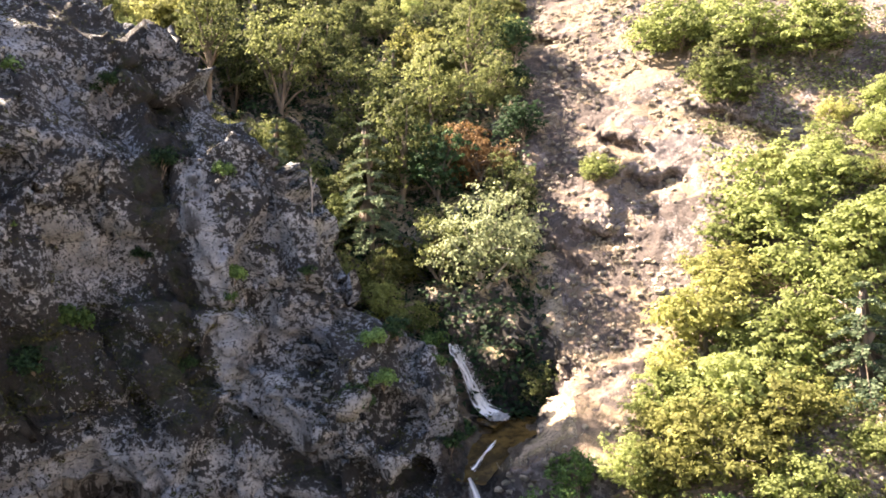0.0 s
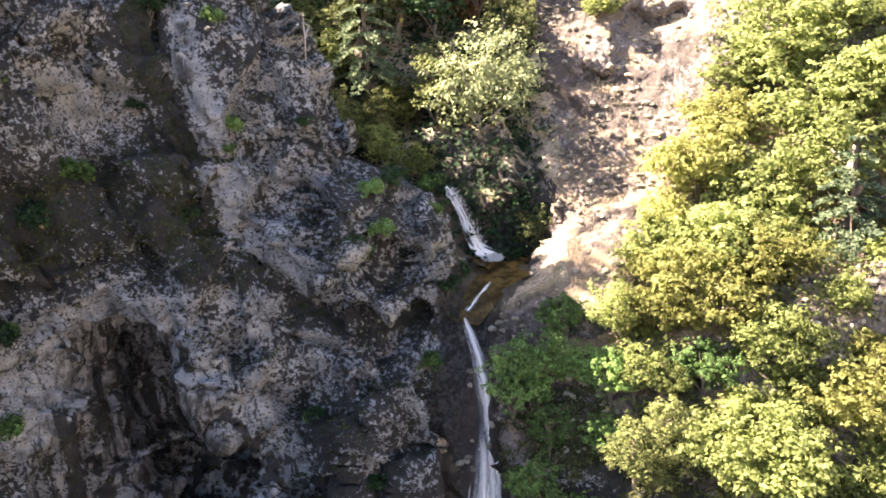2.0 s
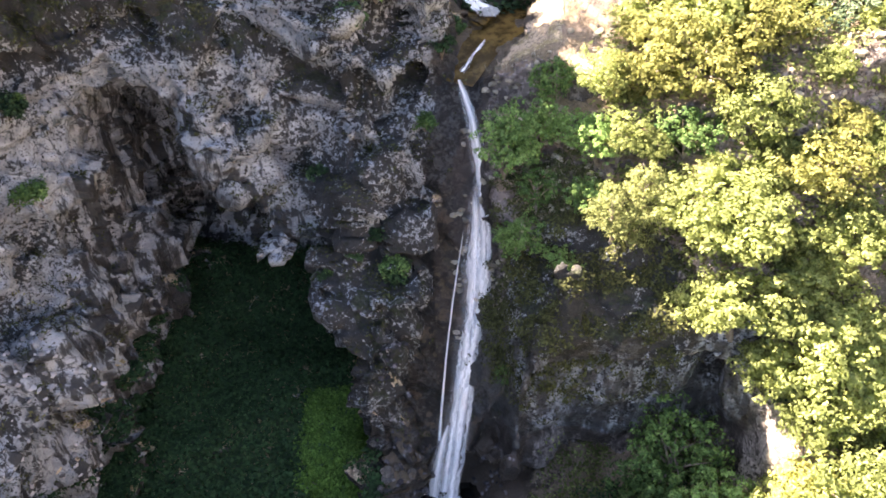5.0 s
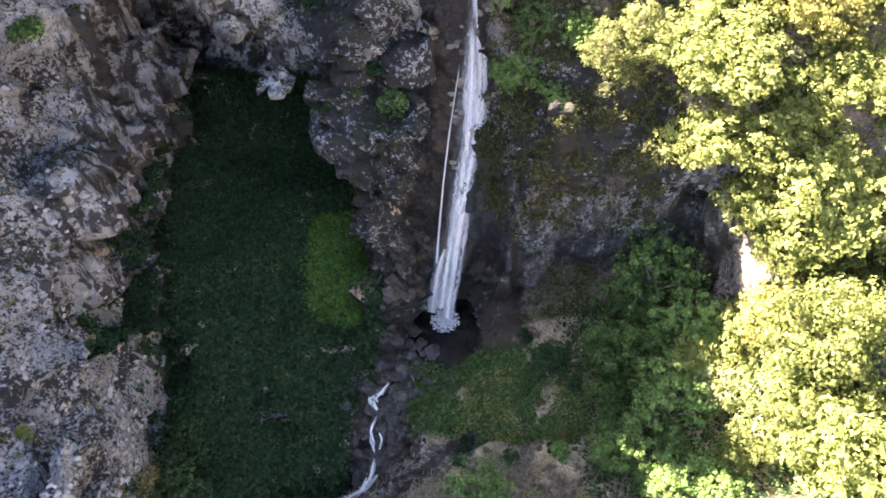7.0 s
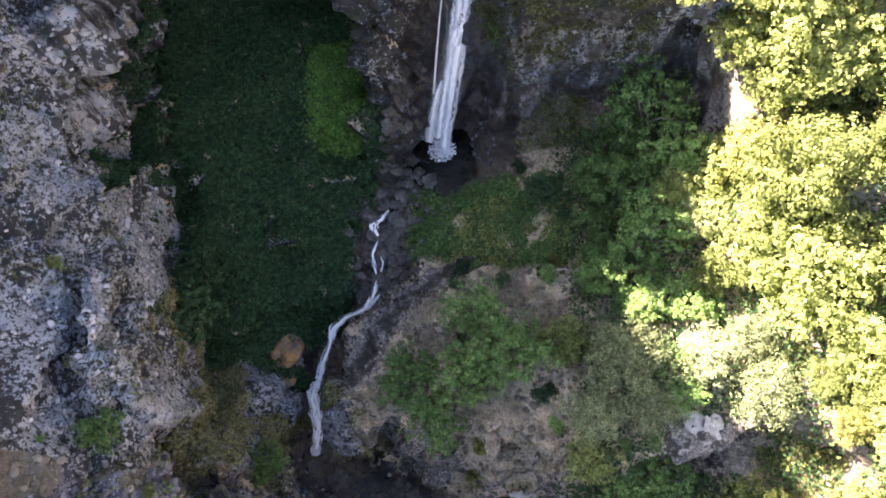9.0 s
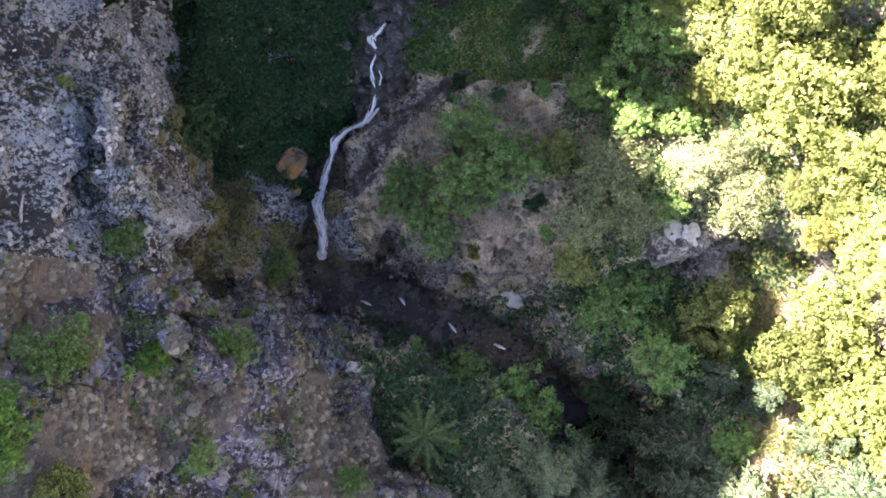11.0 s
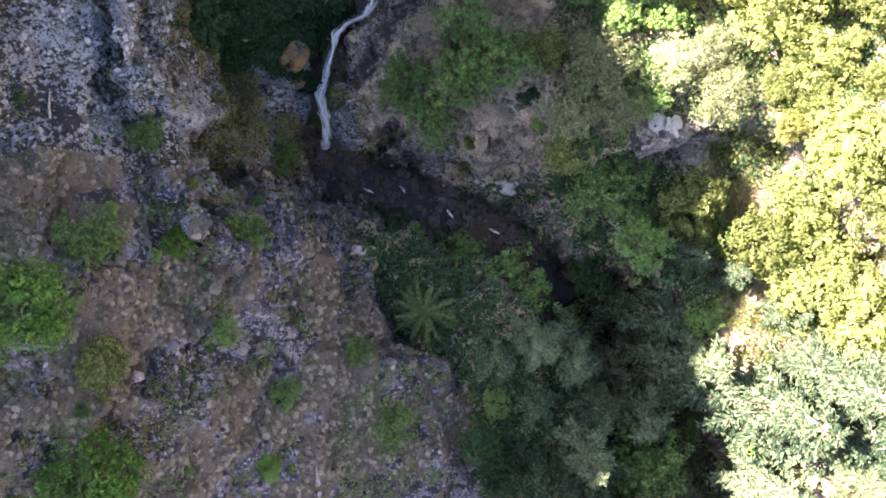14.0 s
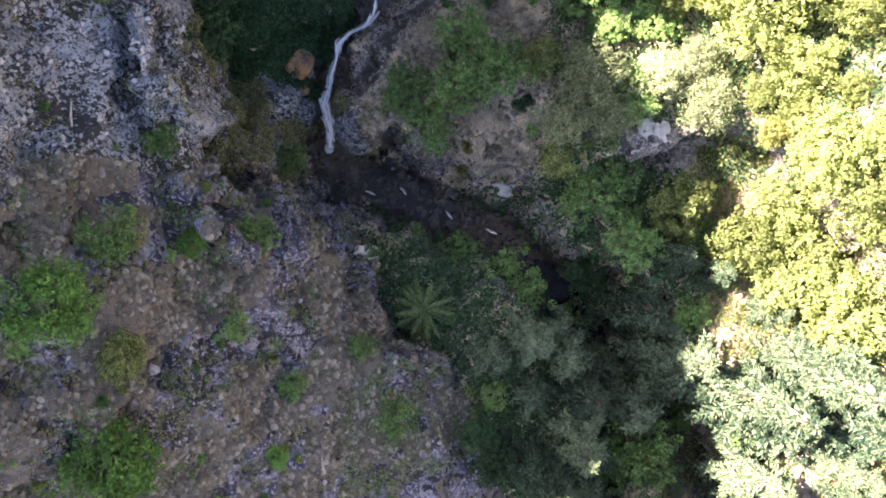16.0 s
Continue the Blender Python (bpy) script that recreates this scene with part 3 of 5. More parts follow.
def skin_of(field):
    """Surface nets: one corner in each cell that the surface crosses, one quad for each crossed edge."""
    inside = field > 0
    cells = tuple(n - 1 for n in field.shape)
    total, count = np.zeros(cells + (3,), np.float32), np.zeros(cells, np.float32)
    for axis in range(3):
        for u in (0, 1):
            for v in (0, 1):
                o = [0, 0, 0]
                o[(axis + 1) % 3], o[(axis + 2) % 3] = u, v
                a = field[tuple(slice(o[k], o[k] + cells[k]) for k in range(3))]
                o2 = list(o)
                o2[axis] = 1
                b = field[tuple(slice(o2[k], o2[k] + cells[k]) for k in range(3))]
                cross = (a > 0) != (b > 0)
                w = np.where(cross, a / np.where(cross, a - b, 1), 0)
                for k in range(3):
                    total[..., k] += np.where(cross, w if k == axis else o[k], 0)
                count += cross
    used = np.argwhere(count > 0)
    ids = np.full(cells, -1, int)
    ids[tuple(used.T)] = np.arange(len(used))
    verts = used + total[tuple(used.T)] / count[tuple(used.T)][:, None]
    quads = []
    for axis in range(3):
        p, q = (axis + 1) % 3, (axis + 2) % 3
        lo, hi = [slice(1, -1)] * 3, [slice(1, -1)] * 3
        lo[axis], hi[axis] = slice(0, -1), slice(1, None)
        a, b = inside[tuple(lo)], inside[tuple(hi)]
        e = np.argwhere(a != b)
        out = a[tuple(e.T)]
        e = e + 1
        e[:, axis] -= 1
        ring = []
        for u, v in ((-1, -1), (0, -1), (0, 0), (-1, 0)):
            c = e.copy()
            c[:, p] += u
            c[:, q] += v
            ring.append(ids[tuple(c.T)])
        ring = np.stack(ring, 1)
        ring[~out] = ring[~out][:, ::-1]
        quads.append(ring)
    quads = np.concatenate(quads)
    return LOW + verts * CELL, quads[(quads >= 0).all(1)]


def split_quads(v, f):
    """Each quad into four."""
    edges = np.sort(np.stack([f, np.roll(f, -1, 1)], 2).reshape(-1, 2), 1)
    key, back = np.unique(edges[:, 0] * len(v) + edges[:, 1], return_inverse=True)
    mids = (v[key // len(v)] + v[key % len(v)]) / 2
    e = back.reshape(-1, 4) + len(v)
    c = np.arange(len(f)) + len(v) + len(key)
    quads = np.stack([np.stack([f[:, k], e[:, k], c, e[:, k - 1]], 1) for k in range(4)], 1).reshape(-1, 4)
    return np.concatenate([v, mids, v[f].mean(1)]), quads


def normals_of(v, f):
    n = np.cross(v[f[:, 2]] - v[f[:, 0]], v[f[:, 3]] - v[f[:, 1]])
    out = np.zeros_like(v)
    for k in range(4):
        np.add.at(out, f[:, k], n)
    return out / np.maximum(np.linalg.norm(out, axis=1, keepdims=True), 1e-9)


def main_piece(v, f):
    """The faces of the largest connected skin: no crumb of rock hangs in the air."""
    label = np.arange(len(v))
    a, b = f.ravel(), np.roll(f, -1, 1).ravel()
    while True:
        low = np.minimum(label[a], label[b])
        after = label.copy()
        np.minimum.at(after, a, low)
        np.minimum.at(after, b, low)
        after = after[after]
        after = after[after]
        if (after == label).all():
            break
        label = after
    names, size = np.unique(label[f[:, 0]], return_counts=True)
    return f[np.isin(label[f[:, 0]], names[size > 4000])]


land_v, land_f = skin_of(solid)
land_f = main_piece(land_v, land_f)
land_v, land_f = split_quads(land_v, land_f)
land_n = normals_of(land_v, land_f)
# broken rock where it is steep, softer relief on earth
rocky = np.clip((0.86 - land_n[:, 2]) / 0.25, 0.0, 1) * np.clip(brook_at(land_v[:, 0], land_v[:, 1])[0] / 3.0, 0.25, 1)
sunny_rock = 1 - 0.72 * step01(land_v[:, 0], 6, 10) * step01(land_v[:, 1], 40, 46)
rocky = rocky * (1 - 0.6 * step01(land_v[:, 0], 4, 6) * step01(-land_v[:, 0], -24, -21) * step01(land_v[:, 1], 29, 31) * step01(-land_v[:, 1], -42, -40))
rocky = rocky * sunny_rock * (1 - 0.8 * step01(land_v[:, 0], 16, 20) * step01(land_v[:, 1], 22, 27))
on_cliff = step01(land_v[:, 1], 26, 32) * step01(-land_v[:, 0], -4, -1)
bedded = np.stack([(land_v[:, 0] * 0.6 - land_v[:, 2] * 0.8) * 0.45, land_v[:, 1] * 0.8, land_v[:, 0] * 0.8 + land_v[:, 2] * 0.6], 1)  # along the dip of the beds
relief = facets(land_v * (1, 1, 0.8), 6.5, 3) * (1.1 + 0.25 * on_cliff) * rocky + facets(land_v * (1, 1, 0.8), 2.6, 1) * 0.4 * rocky * (1 - on_cliff) + facets(land_v, 1.1, 2) * (0.06 + 0.15 * rocky) * (1 - on_cliff) + value_noise(land_v, 0.9, 5) * 0.08
relief = relief + on_cliff * rocky * (facets(bedded, 2.4, 1) * 0.92 + facets(bedded, 0.95, 2) * 0.32 + value_noise(land_v, 0.5, 6) * 0.07)
land_v = land_v + land_n * relief[:, None]
land_n = normals_of(land_v, land_f)

from mathutils.bvhtree import BVHTree
mid_f = land_v[land_f].mean(1)
mid_n = land_n[land_f].mean(1)
mx, my, mz = mid_f.T
hill, wall, bank = left_hill(mx, my), cliff(mx, my), right_bank(mx, my)
in_cave = (my > 25) & (mx < 0.5) & (my < 56) & (mx > -26)
zone = np.where((bank > np.maximum(hill, wall)) & (mx > 2), 2, 3)
zone = np.where((hill >= np.maximum(wall, bank) - 0.5) & (mx < 12) & (mz > hill - 9) & (my < 22), 1, zone)
zone = np.where(((wall > np.maximum(bank, hill)) | ((hill > bank) & (my >= 22)) | in_cave) & (mx < 7), 0, zone)
zone = np.where(in_cave & (mid_n[:, 2] > 0.6) & (mz < 14), 3, zone)
zone = np.where((zone == 1) & (my + 3.5 * value_noise(mid_f, 5.0, 6) > 5.5 + 0.25 * (mx + 20)), 0, zone)
zone = np.where((zone == 2) & (my < 34) & (mx < 24), 3, zone)
zone = np.where((zone >= 2) & (my > 32) & (my < 41) & (mx > 2) & (mx < 21.5) & (mz > 7) & (mz < ramp(mx, (6, 35), (10, 31), (13, 26), (16, 23), (22, 20)) + 2.0 * value_noise(mid_f, 3.0, 22)), 0, zone)
zone = np.where((my > 50) & (mx < 9 + 2.0 * value_noise(mid_f, 4.0, 7)) & (zone != 0), 3, zone)


def mesh_of(name, v, f, smooth=True):
    """A mesh from arrays of corners and faces of one size."""
    used, back = np.unique(f, return_inverse=True)
    f = back.reshape(f.shape)
    me = bpy.data.meshes.new(name)
    me.vertices.add(len(used))
    me.vertices.foreach_set("co", np.asarray(v[used], np.float32).ravel())
    me.loops.add(f.size)
    me.loops.foreach_set("vertex_index", f.astype(np.int32).ravel())
    me.polygons.add(len(f))
    me.polygons.foreach_set("loop_start", np.arange(0, f.size, f.shape[1], dtype=np.int32))
    me.update(calc_edges=True)
    me.polygons.foreach_set("use_smooth", np.full(len(f), smooth))
    return me


def thing(name, v, f, mat, label, category, kind="", smooth=True, group=""):
    ob = new(name, mesh_of(name, v, f, smooth))
    ob.data.materials.append(mat)
    return tagged(ob, label, category, group, kind)


def soil_at(p):
    """Above zero where dry earth lies on the near hillside, below it where bare slabs show."""
    slabs = np.exp(-((p[:, 0] + 11 + 0.4 * (p[:, 1] - 3)) / 4.5) ** 2 - ((p[:, 1] - 2.5) / 6.0) ** 2)
    return 0.16 + 0.60 * value_noise(p, 4.6, 31) + 0.42 * value_noise(p, 1.9, 32) + 0.22 * value_noise(p, 0.8, 33) - 0.62 * slabs - 0.22 * step01(p[:, 0], -8, -2)


# rock that spray keeps damp: beside the falls, round the plunge pool and along the brook; the recesses' steep faces and
# the knoll's flank are darkened with it
fall_x = ramp(land_v[:, 2], (0, 1.3), (7, 2.2), (14, 3.6), (20, 4.1), (27, 3.4), (31, 2.4))
beside = np.exp(-((land_v[:, 0] - fall_x + 0.5) / ramp(land_v[:, 2], (0, 10.0), (8, 7.5), (13, 4.5), (17, 2.6), (22, 1.9), (31, 1.3))) ** 2) * (land_v[:, 1] > 31.5) * (land_v[:, 1] < 52) * (land_v[:, 2] < 32.5)
d, zb, w = brook_at(land_v[:, 0], land_v[:, 1])
banks = np.clip(1.25 - (d - w) / 1.6, 0, 1) * (np.abs(land_v[:, 2] - zb) < 3.0)
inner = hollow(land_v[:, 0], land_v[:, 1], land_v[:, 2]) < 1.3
# darkens the steep faces inside the hollows
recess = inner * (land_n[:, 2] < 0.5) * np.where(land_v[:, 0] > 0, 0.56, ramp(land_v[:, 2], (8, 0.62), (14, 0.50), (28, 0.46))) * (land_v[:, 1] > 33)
flank_d = np.full(len(land_v), 1e9)  # the smooth dark flank of the knoll above the brook
for a, b in (((3.8, 23.6), (0.7, 22.7)), ((0.7, 22.7), (-1.7, 20.8)), ((-1.7, 20.8), (-4.4, 18.3)), ((-4.4, 18.3), (-6.6, 15.0))):
    u = np.clip(((land_v[:, 0] - a[0]) * (b[0] - a[0]) + (land_v[:, 1] - a[1]) * (b[1] - a[1])) / ((b[0] - a[0]) ** 2 + (b[1] - a[1]) ** 2), 0, 1)
    flank_d = np.minimum(flank_d, np.hypot(land_v[:, 0] - a[0] - u * (b[0] - a[0]), land_v[:, 1] - a[1] - u * (b[1] - a[1])))
flank = np.exp(-(flank_d / 1.25) ** 2) * (land_v[:, 2] < 4.5)
damp_and_recess = np.clip(np.maximum(np.maximum(beside, banks), np.maximum(recess, 0.64 * flank)), 0, 1)
rust = 0.75 * np.exp(-((land_v[:, 0] - 2.2) / 0.8) ** 2 - ((land_v[:, 2] - 18.5) / 3.2) ** 2) * (land_v[:, 1] > 38)

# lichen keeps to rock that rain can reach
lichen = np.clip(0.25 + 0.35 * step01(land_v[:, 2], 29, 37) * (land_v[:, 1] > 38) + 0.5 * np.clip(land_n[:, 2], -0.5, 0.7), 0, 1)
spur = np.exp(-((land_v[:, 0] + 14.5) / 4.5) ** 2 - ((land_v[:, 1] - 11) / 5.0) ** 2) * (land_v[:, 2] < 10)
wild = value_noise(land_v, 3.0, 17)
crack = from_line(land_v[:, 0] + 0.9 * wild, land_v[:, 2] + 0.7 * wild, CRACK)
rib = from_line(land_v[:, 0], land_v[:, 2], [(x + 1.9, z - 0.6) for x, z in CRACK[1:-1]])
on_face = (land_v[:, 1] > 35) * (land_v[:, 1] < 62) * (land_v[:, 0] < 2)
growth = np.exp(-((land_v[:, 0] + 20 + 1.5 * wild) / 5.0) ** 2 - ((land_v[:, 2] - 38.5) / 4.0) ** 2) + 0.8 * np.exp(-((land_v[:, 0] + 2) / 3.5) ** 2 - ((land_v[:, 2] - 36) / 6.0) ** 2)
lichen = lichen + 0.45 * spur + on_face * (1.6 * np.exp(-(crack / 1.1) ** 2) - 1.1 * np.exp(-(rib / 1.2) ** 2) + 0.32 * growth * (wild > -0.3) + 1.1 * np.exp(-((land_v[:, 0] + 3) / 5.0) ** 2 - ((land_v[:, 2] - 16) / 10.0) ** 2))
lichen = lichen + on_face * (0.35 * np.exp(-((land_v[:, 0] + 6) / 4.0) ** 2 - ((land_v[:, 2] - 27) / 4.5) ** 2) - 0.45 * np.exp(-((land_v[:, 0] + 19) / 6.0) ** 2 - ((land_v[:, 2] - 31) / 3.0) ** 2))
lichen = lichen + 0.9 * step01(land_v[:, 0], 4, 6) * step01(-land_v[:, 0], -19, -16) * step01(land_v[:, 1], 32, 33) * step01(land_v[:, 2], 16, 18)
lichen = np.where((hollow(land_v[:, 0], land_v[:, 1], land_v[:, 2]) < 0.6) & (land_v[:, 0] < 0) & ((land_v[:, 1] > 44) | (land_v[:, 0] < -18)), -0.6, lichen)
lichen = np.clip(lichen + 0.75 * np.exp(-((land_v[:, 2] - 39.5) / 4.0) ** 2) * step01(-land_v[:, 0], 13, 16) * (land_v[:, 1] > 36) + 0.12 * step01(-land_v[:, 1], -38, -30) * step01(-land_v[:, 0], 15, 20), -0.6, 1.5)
# slabs that rain has washed bare, above the lower brook
on_knoll = step01(land_v[:, 0], 0, 4) * step01(-land_v[:, 0], -15, -12) * step01(land_v[:, 1], 6, 9) * step01(-land_v[:, 1], -24, -22)
soil_here = soil_at(land_v)
on_hill = step01(-land_v[:, 1], -14, -6) * step01(-land_v[:, 0], -6, 2)
bare = 0.9 * flank - 0.7 * on_knoll * (1 - flank) - on_hill * np.clip(soil_here * 5, -0.9, 0.9) + 0.8 * step01(land_v[:, 0], 15, 17) * step01(-land_v[:, 0], -25, -23) * step01(land_v[:, 1], 4, 5) * step01(-land_v[:, 1], -11, -9)

for k, (name, mat, label, category) in enumerate([
        ("cliff", cliff_rock, "tall grey cliff with dark lichen and an undercut", "cliff"),
        ("hillside", hill_rock, "steep near hillside of lichen rock and dry grass", "hillside"),
        ("slope", slope_rock, "sunlit tan rock slope with dry grass above the gorge", "slope"),
        ("ground", valley_soil, "dark earth and rock on the gorge floor", "ground")]):
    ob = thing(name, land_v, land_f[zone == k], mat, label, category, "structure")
    ob.data.attributes.new("damp_and_recess", "FLOAT", "POINT").data.foreach_set("value", damp_and_recess[np.unique(land_f[zone == k])].astype(np.float32))
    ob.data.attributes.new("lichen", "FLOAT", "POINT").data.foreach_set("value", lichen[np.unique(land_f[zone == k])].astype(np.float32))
    ob.data.attributes.new("rust", "FLOAT", "POINT").data.foreach_set("value", rust[np.unique(land_f[zone == k])].astype(np.float32))
    ob.data.attributes.new("bare", "FLOAT", "POINT").data.foreach_set("value", bare[np.unique(land_f[zone == k])].astype(np.float32))

# the hills go on all round to the horizon
ring = np.concatenate([-np.geomspace(52, 1500, 40)[::-1], np.linspace(-50, 104, 78)[1:-1], np.geomspace(106, 1500, 36)])
rx, ry = np.meshgrid(ring, ring, indexing="ij")
rz = np.minimum(height(rx, ry), 120 + 0.02 * np.hypot(rx, ry))
rp = np.stack([rx, ry, rz], 2).reshape(-1, 3)
rp[:, 2] += value_noise(rp * (1, 1, 0), 40.0, 4) * np.clip(np.hypot(rp[:, 0], rp[:, 1] - 30) / 25 - 3, 0, 6)
rn = len(ring)
ri = np.arange(rn * rn).reshape(rn, rn)
rf = np.stack([ri[:-1, :-1], ri[1:, :-1], ri[1:, 1:], ri[:-1, 1:]], 2).reshape(-1, 4)
rm = rp[rf].mean(1)
inner = (rm[:, 0] > LOW[0] + 2) & (rm[:, 0] < HIGH[0] - 2) & (rm[:, 1] > LOW[1] + 2) & (rm[:, 1] < HIGH[1] - 3) & (rm[:, 2] < HIGH[2] - 3)
thing("far_hills", rp, rf[~inner], slope_rock, "wooded and rocky hills round the gorge", "hills", "structure")

tree_of_land = BVHTree.FromPolygons([tuple(p) for p in land_v.tolist()], [tuple(f) for f in land_f.tolist()])


def ground_at(x, y, start=200.0):
    """Where a plumb line from above meets the ground, and the normal there."""
    hit, n, _, _ = tree_of_land.ray_cast(Vector((x, y, start)), Vector((0, 0, -1)))
    return (hit, n) if hit else (Vector((x, y, float(height(np.array([x]), np.array([y]))[0]))), Vector((0, 0, 1)))

# ---- trees, shrubs and ground cover ----
rng = np.random.default_rng(11)


def part(name, v, f, mat, parent, label="", smooth=True):
    ob = new(name, mesh_of(name, np.asarray(v, float), np.asarray(f, int), smooth))
    ob.data.materials.append(mat)
    ob.parent = parent
    if label:
        tagged(ob, label)
    return ob


def joined(pieces):
    """Corners and faces of several pieces in one."""
    v, f, n = [], [], 0
    for a, b in pieces:
        v.append(np.asarray(a, float))
        f.append(np.asarray(b, int) + n)
        n += len(a)
    return np.concatenate(v), np.concatenate(f)


def grown(pieces):
    """As joined, but every piece after the first takes root in the corner of the first that is nearest."""
    v, f = joined(pieces)
    n = len(pieces[0][0])
    at = n
    for p, _ in pieces[1:]:
        f[f == at] = np.argmin(((v[:n] - v[at]) ** 2).sum(1))
        at += len(p)
    return v, f


def tube(points, radii, sides=6):
    """A bent, tapering limb."""
    points = np.asarray(points, float)
    along = np.gradient(points, axis=0)
    along /= np.linalg.norm(along, axis=1, keepdims=True)
    helper = np.where(np.abs(along[:, 2:3]) > 0.9, (1.0, 0, 0), (0, 0, 1.0))
    a = np.cross(along, helper)
    a /= np.linalg.norm(a, axis=1, keepdims=True)
    b = np.cross(along, a)
    w = np.linspace(0, 2 * np.pi, sides, endpoint=False)
    rings = points[:, None] + np.asarray(radii, float)[:, None, None] * (np.cos(w)[None, :, None] * a[:, None] + np.sin(w)[None, :, None] * b[:, None])
    i = np.arange(len(points) * sides).reshape(-1, sides)
    f = np.stack([i[:-1], np.roll(i[:-1], -1, 1), np.roll(i[1:], -1, 1), i[1:]], 2).reshape(-1, 4)
    return rings.reshape(-1, 3), f


def leaves(at, out, size, width=0.6, droop=0.25, spread=0.32):
    """One small pointed leaf at each place: turned about the way out, with a random lean."""
    n = len(at)
    out = out + rng.normal(0, spread, (n, 3))
    out /= np.linalg.norm(out, axis=1, keepdims=True)
    side = np.cross(out, rng.normal(0, 1, (n, 3)))
    side /= np.linalg.norm(side, axis=1, keepdims=True)
    length = np.cross(side, out)
    s = (size * rng.uniform(0.6, 1.35, n))[:, None]
    a = at - length * s * 0.45 + side * s * width * 0.6 + out * s * droop * rng.uniform(-0.5, 1, (n, 1))
    b = at - length * s * 0.40 - side * s * width * 0.6
    c = at + length * s * 0.6
    return np.stack([a, b, c], 1).reshape(-1, 3), np.arange(n * 3).reshape(-1, 3)


def ball(n):
    p = rng.normal(0, 1, (n, 3))
    return p / np.linalg.norm(p, axis=1, keepdims=True)


def broadleaf(name, mat, label, tall=2.3, count=6200, lobes=30, size=0.066, wide=0.42, trunk_mat=None, tuft=0.36, group="trees of the gorge"):
    """A tree of crown radius 1: trunk with limbs, and a crown of leafy lobes with gaps between them."""
    tree = new(name)
    tagged(tree, label, "tree", group)
    mid, semi = tall * 0.52, tall * 0.46
    way = ball(lobes)
    way[:, 2] = way[:, 2] * 0.85 + 0.12
    heart = way * np.array((1, 1, semi)) * rng.uniform(0.45, 0.95, (lobes, 1)) * (1 - wide * 0.35) + (0, 0, mid)
    big = rng.uniform(0.55, 1.25, lobes) * wide
    each = (big ** 2 / (big ** 2).sum() * count).astype(int)
    at, out = [], []
    for c, r, k in zip(heart, big, each):
        # each lobe carries a dozen tight sprays of leaves on its outside
        sprays = ball(12)
        sprays[:, 2] = sprays[:, 2] * 0.8 + 0.25
        which = rng.integers(0, 12, k)
        p = ball(k)
        p[:, 2] = np.abs(p[:, 2]) * 0.9 - 0.15
        far = (0.62 + 0.38 * rng.random(12))[which][:, None]
        at.append(c + sprays[which] * r * far + p * r * tuft * rng.uniform(0.6, 1.0, (k, 1)))
        out.append(p + sprays[which] * 0.5 + (0, 0, 0.4))
    part("crown", *leaves(np.concatenate(at), np.concatenate(out), size), mat, tree, smooth=False)
    bend = rng.normal(0, 0.06, (6, 2)).cumsum(0)
    spine = np.column_stack([bend, np.linspace(-0.35, mid + semi * 0.3, 6)])
    pieces = [tube(spine, np.linspace(0.085, 0.02, 6), 7)]
    for c in heart[:12]:
        s = spine[rng.integers(2, 5)]
        pieces.append(tube([s, s * 0.5 + c * 0.5 + (0, 0, 0.06), c], (0.035, 0.022, 0.008), 5))
    part("trunk", *grown(pieces), trunk_mat or bark, tree)
    return tree


def pine(name, mat, label, tall=3.4, whorls=10, group="conifers of the gorge"):
    """A conifer of radius 1: drooping boughs in whorls, each with combs of needled twigs."""
    tree = new(name)
    tagged(tree, label, "conifer", group)
    wood, at = [tube([(0, 0, -0.4), (0.02, 0, tall * 0.5), (0, 0.02, tall)], (0.075, 0.05, 0.008), 7)], []
    for k in range(whorls):
        u = k / (whorls - 1)
        z, reach = tall * (0.18 + 0.80 * u), (1 - u) ** 0.75 * 1.0 + 0.06
        n = int(7 - 3 * u)
        for j in range(n):
            w = 2 * np.pi * (j + rng.uniform(-0.3, 0.3)) / n + k * 1.3
            r = reach * rng.uniform(0.55, 1.18)
            way = np.array((np.cos(w), np.sin(w), 0))
            rise = rng.uniform(0.05, 0.30)
            line = [way * r * s + (0, 0, z + r * (rise * s - 0.50 * s * s)) for s in (0.03, 0.35, 0.7, 1.0)]
            wood.append(tube(line, (0.02, 0.014, 0.008, 0.003), 4))
            # a plume: twigs to both sides, shorter towards the tip, each a row of needle tufts
            m = max(6, int(20 * r + 4))
            s = np.repeat(np.linspace(0.15, 1.0, m), 2) + rng.normal(0, 0.02, 2 * m)
            hand = np.tile((1.0, -1.0), m)
            side = np.array((-way[1], way[0], 0))
            base = way * (r * s)[:, None]
            base[:, 2] = z + r * (rise * s - 0.50 * s * s)
            long = (0.05 + 0.19 * r * np.sin(np.pi * np.clip(s * 0.72 + 0.24, 0, 1))) * rng.uniform(0.6, 1.25, 2 * m)
            lean = side * (hand * 0.75)[:, None] + way * 0.65 + np.array((0, 0, -0.25))
            point = base + lean * long[:, None]
            at.append(np.stack([base - way * 0.022, base + way * 0.022, point], 1).reshape(-1, 3))
            for c in (0.15, 0.35, 0.55, 0.75, 0.95):
                p = base + lean * (long * c)[:, None] + rng.normal(0, 0.012, base.shape)
                tip = p + (lean + rng.normal(0, 0.45, base.shape) + (0, 0, 0.25)) * rng.uniform(0.045, 0.075, (2 * m, 1))
                across = np.cross(tip - p, rng.normal(0, 1, base.shape))
                across *= 0.024 / np.linalg.norm(across, axis=1, keepdims=True)
                at.append(np.stack([p - across, p + across, tip], 1).reshape(-1, 3))
    v = np.concatenate(at)
    f = np.arange(len(v)).reshape(-1, 3)
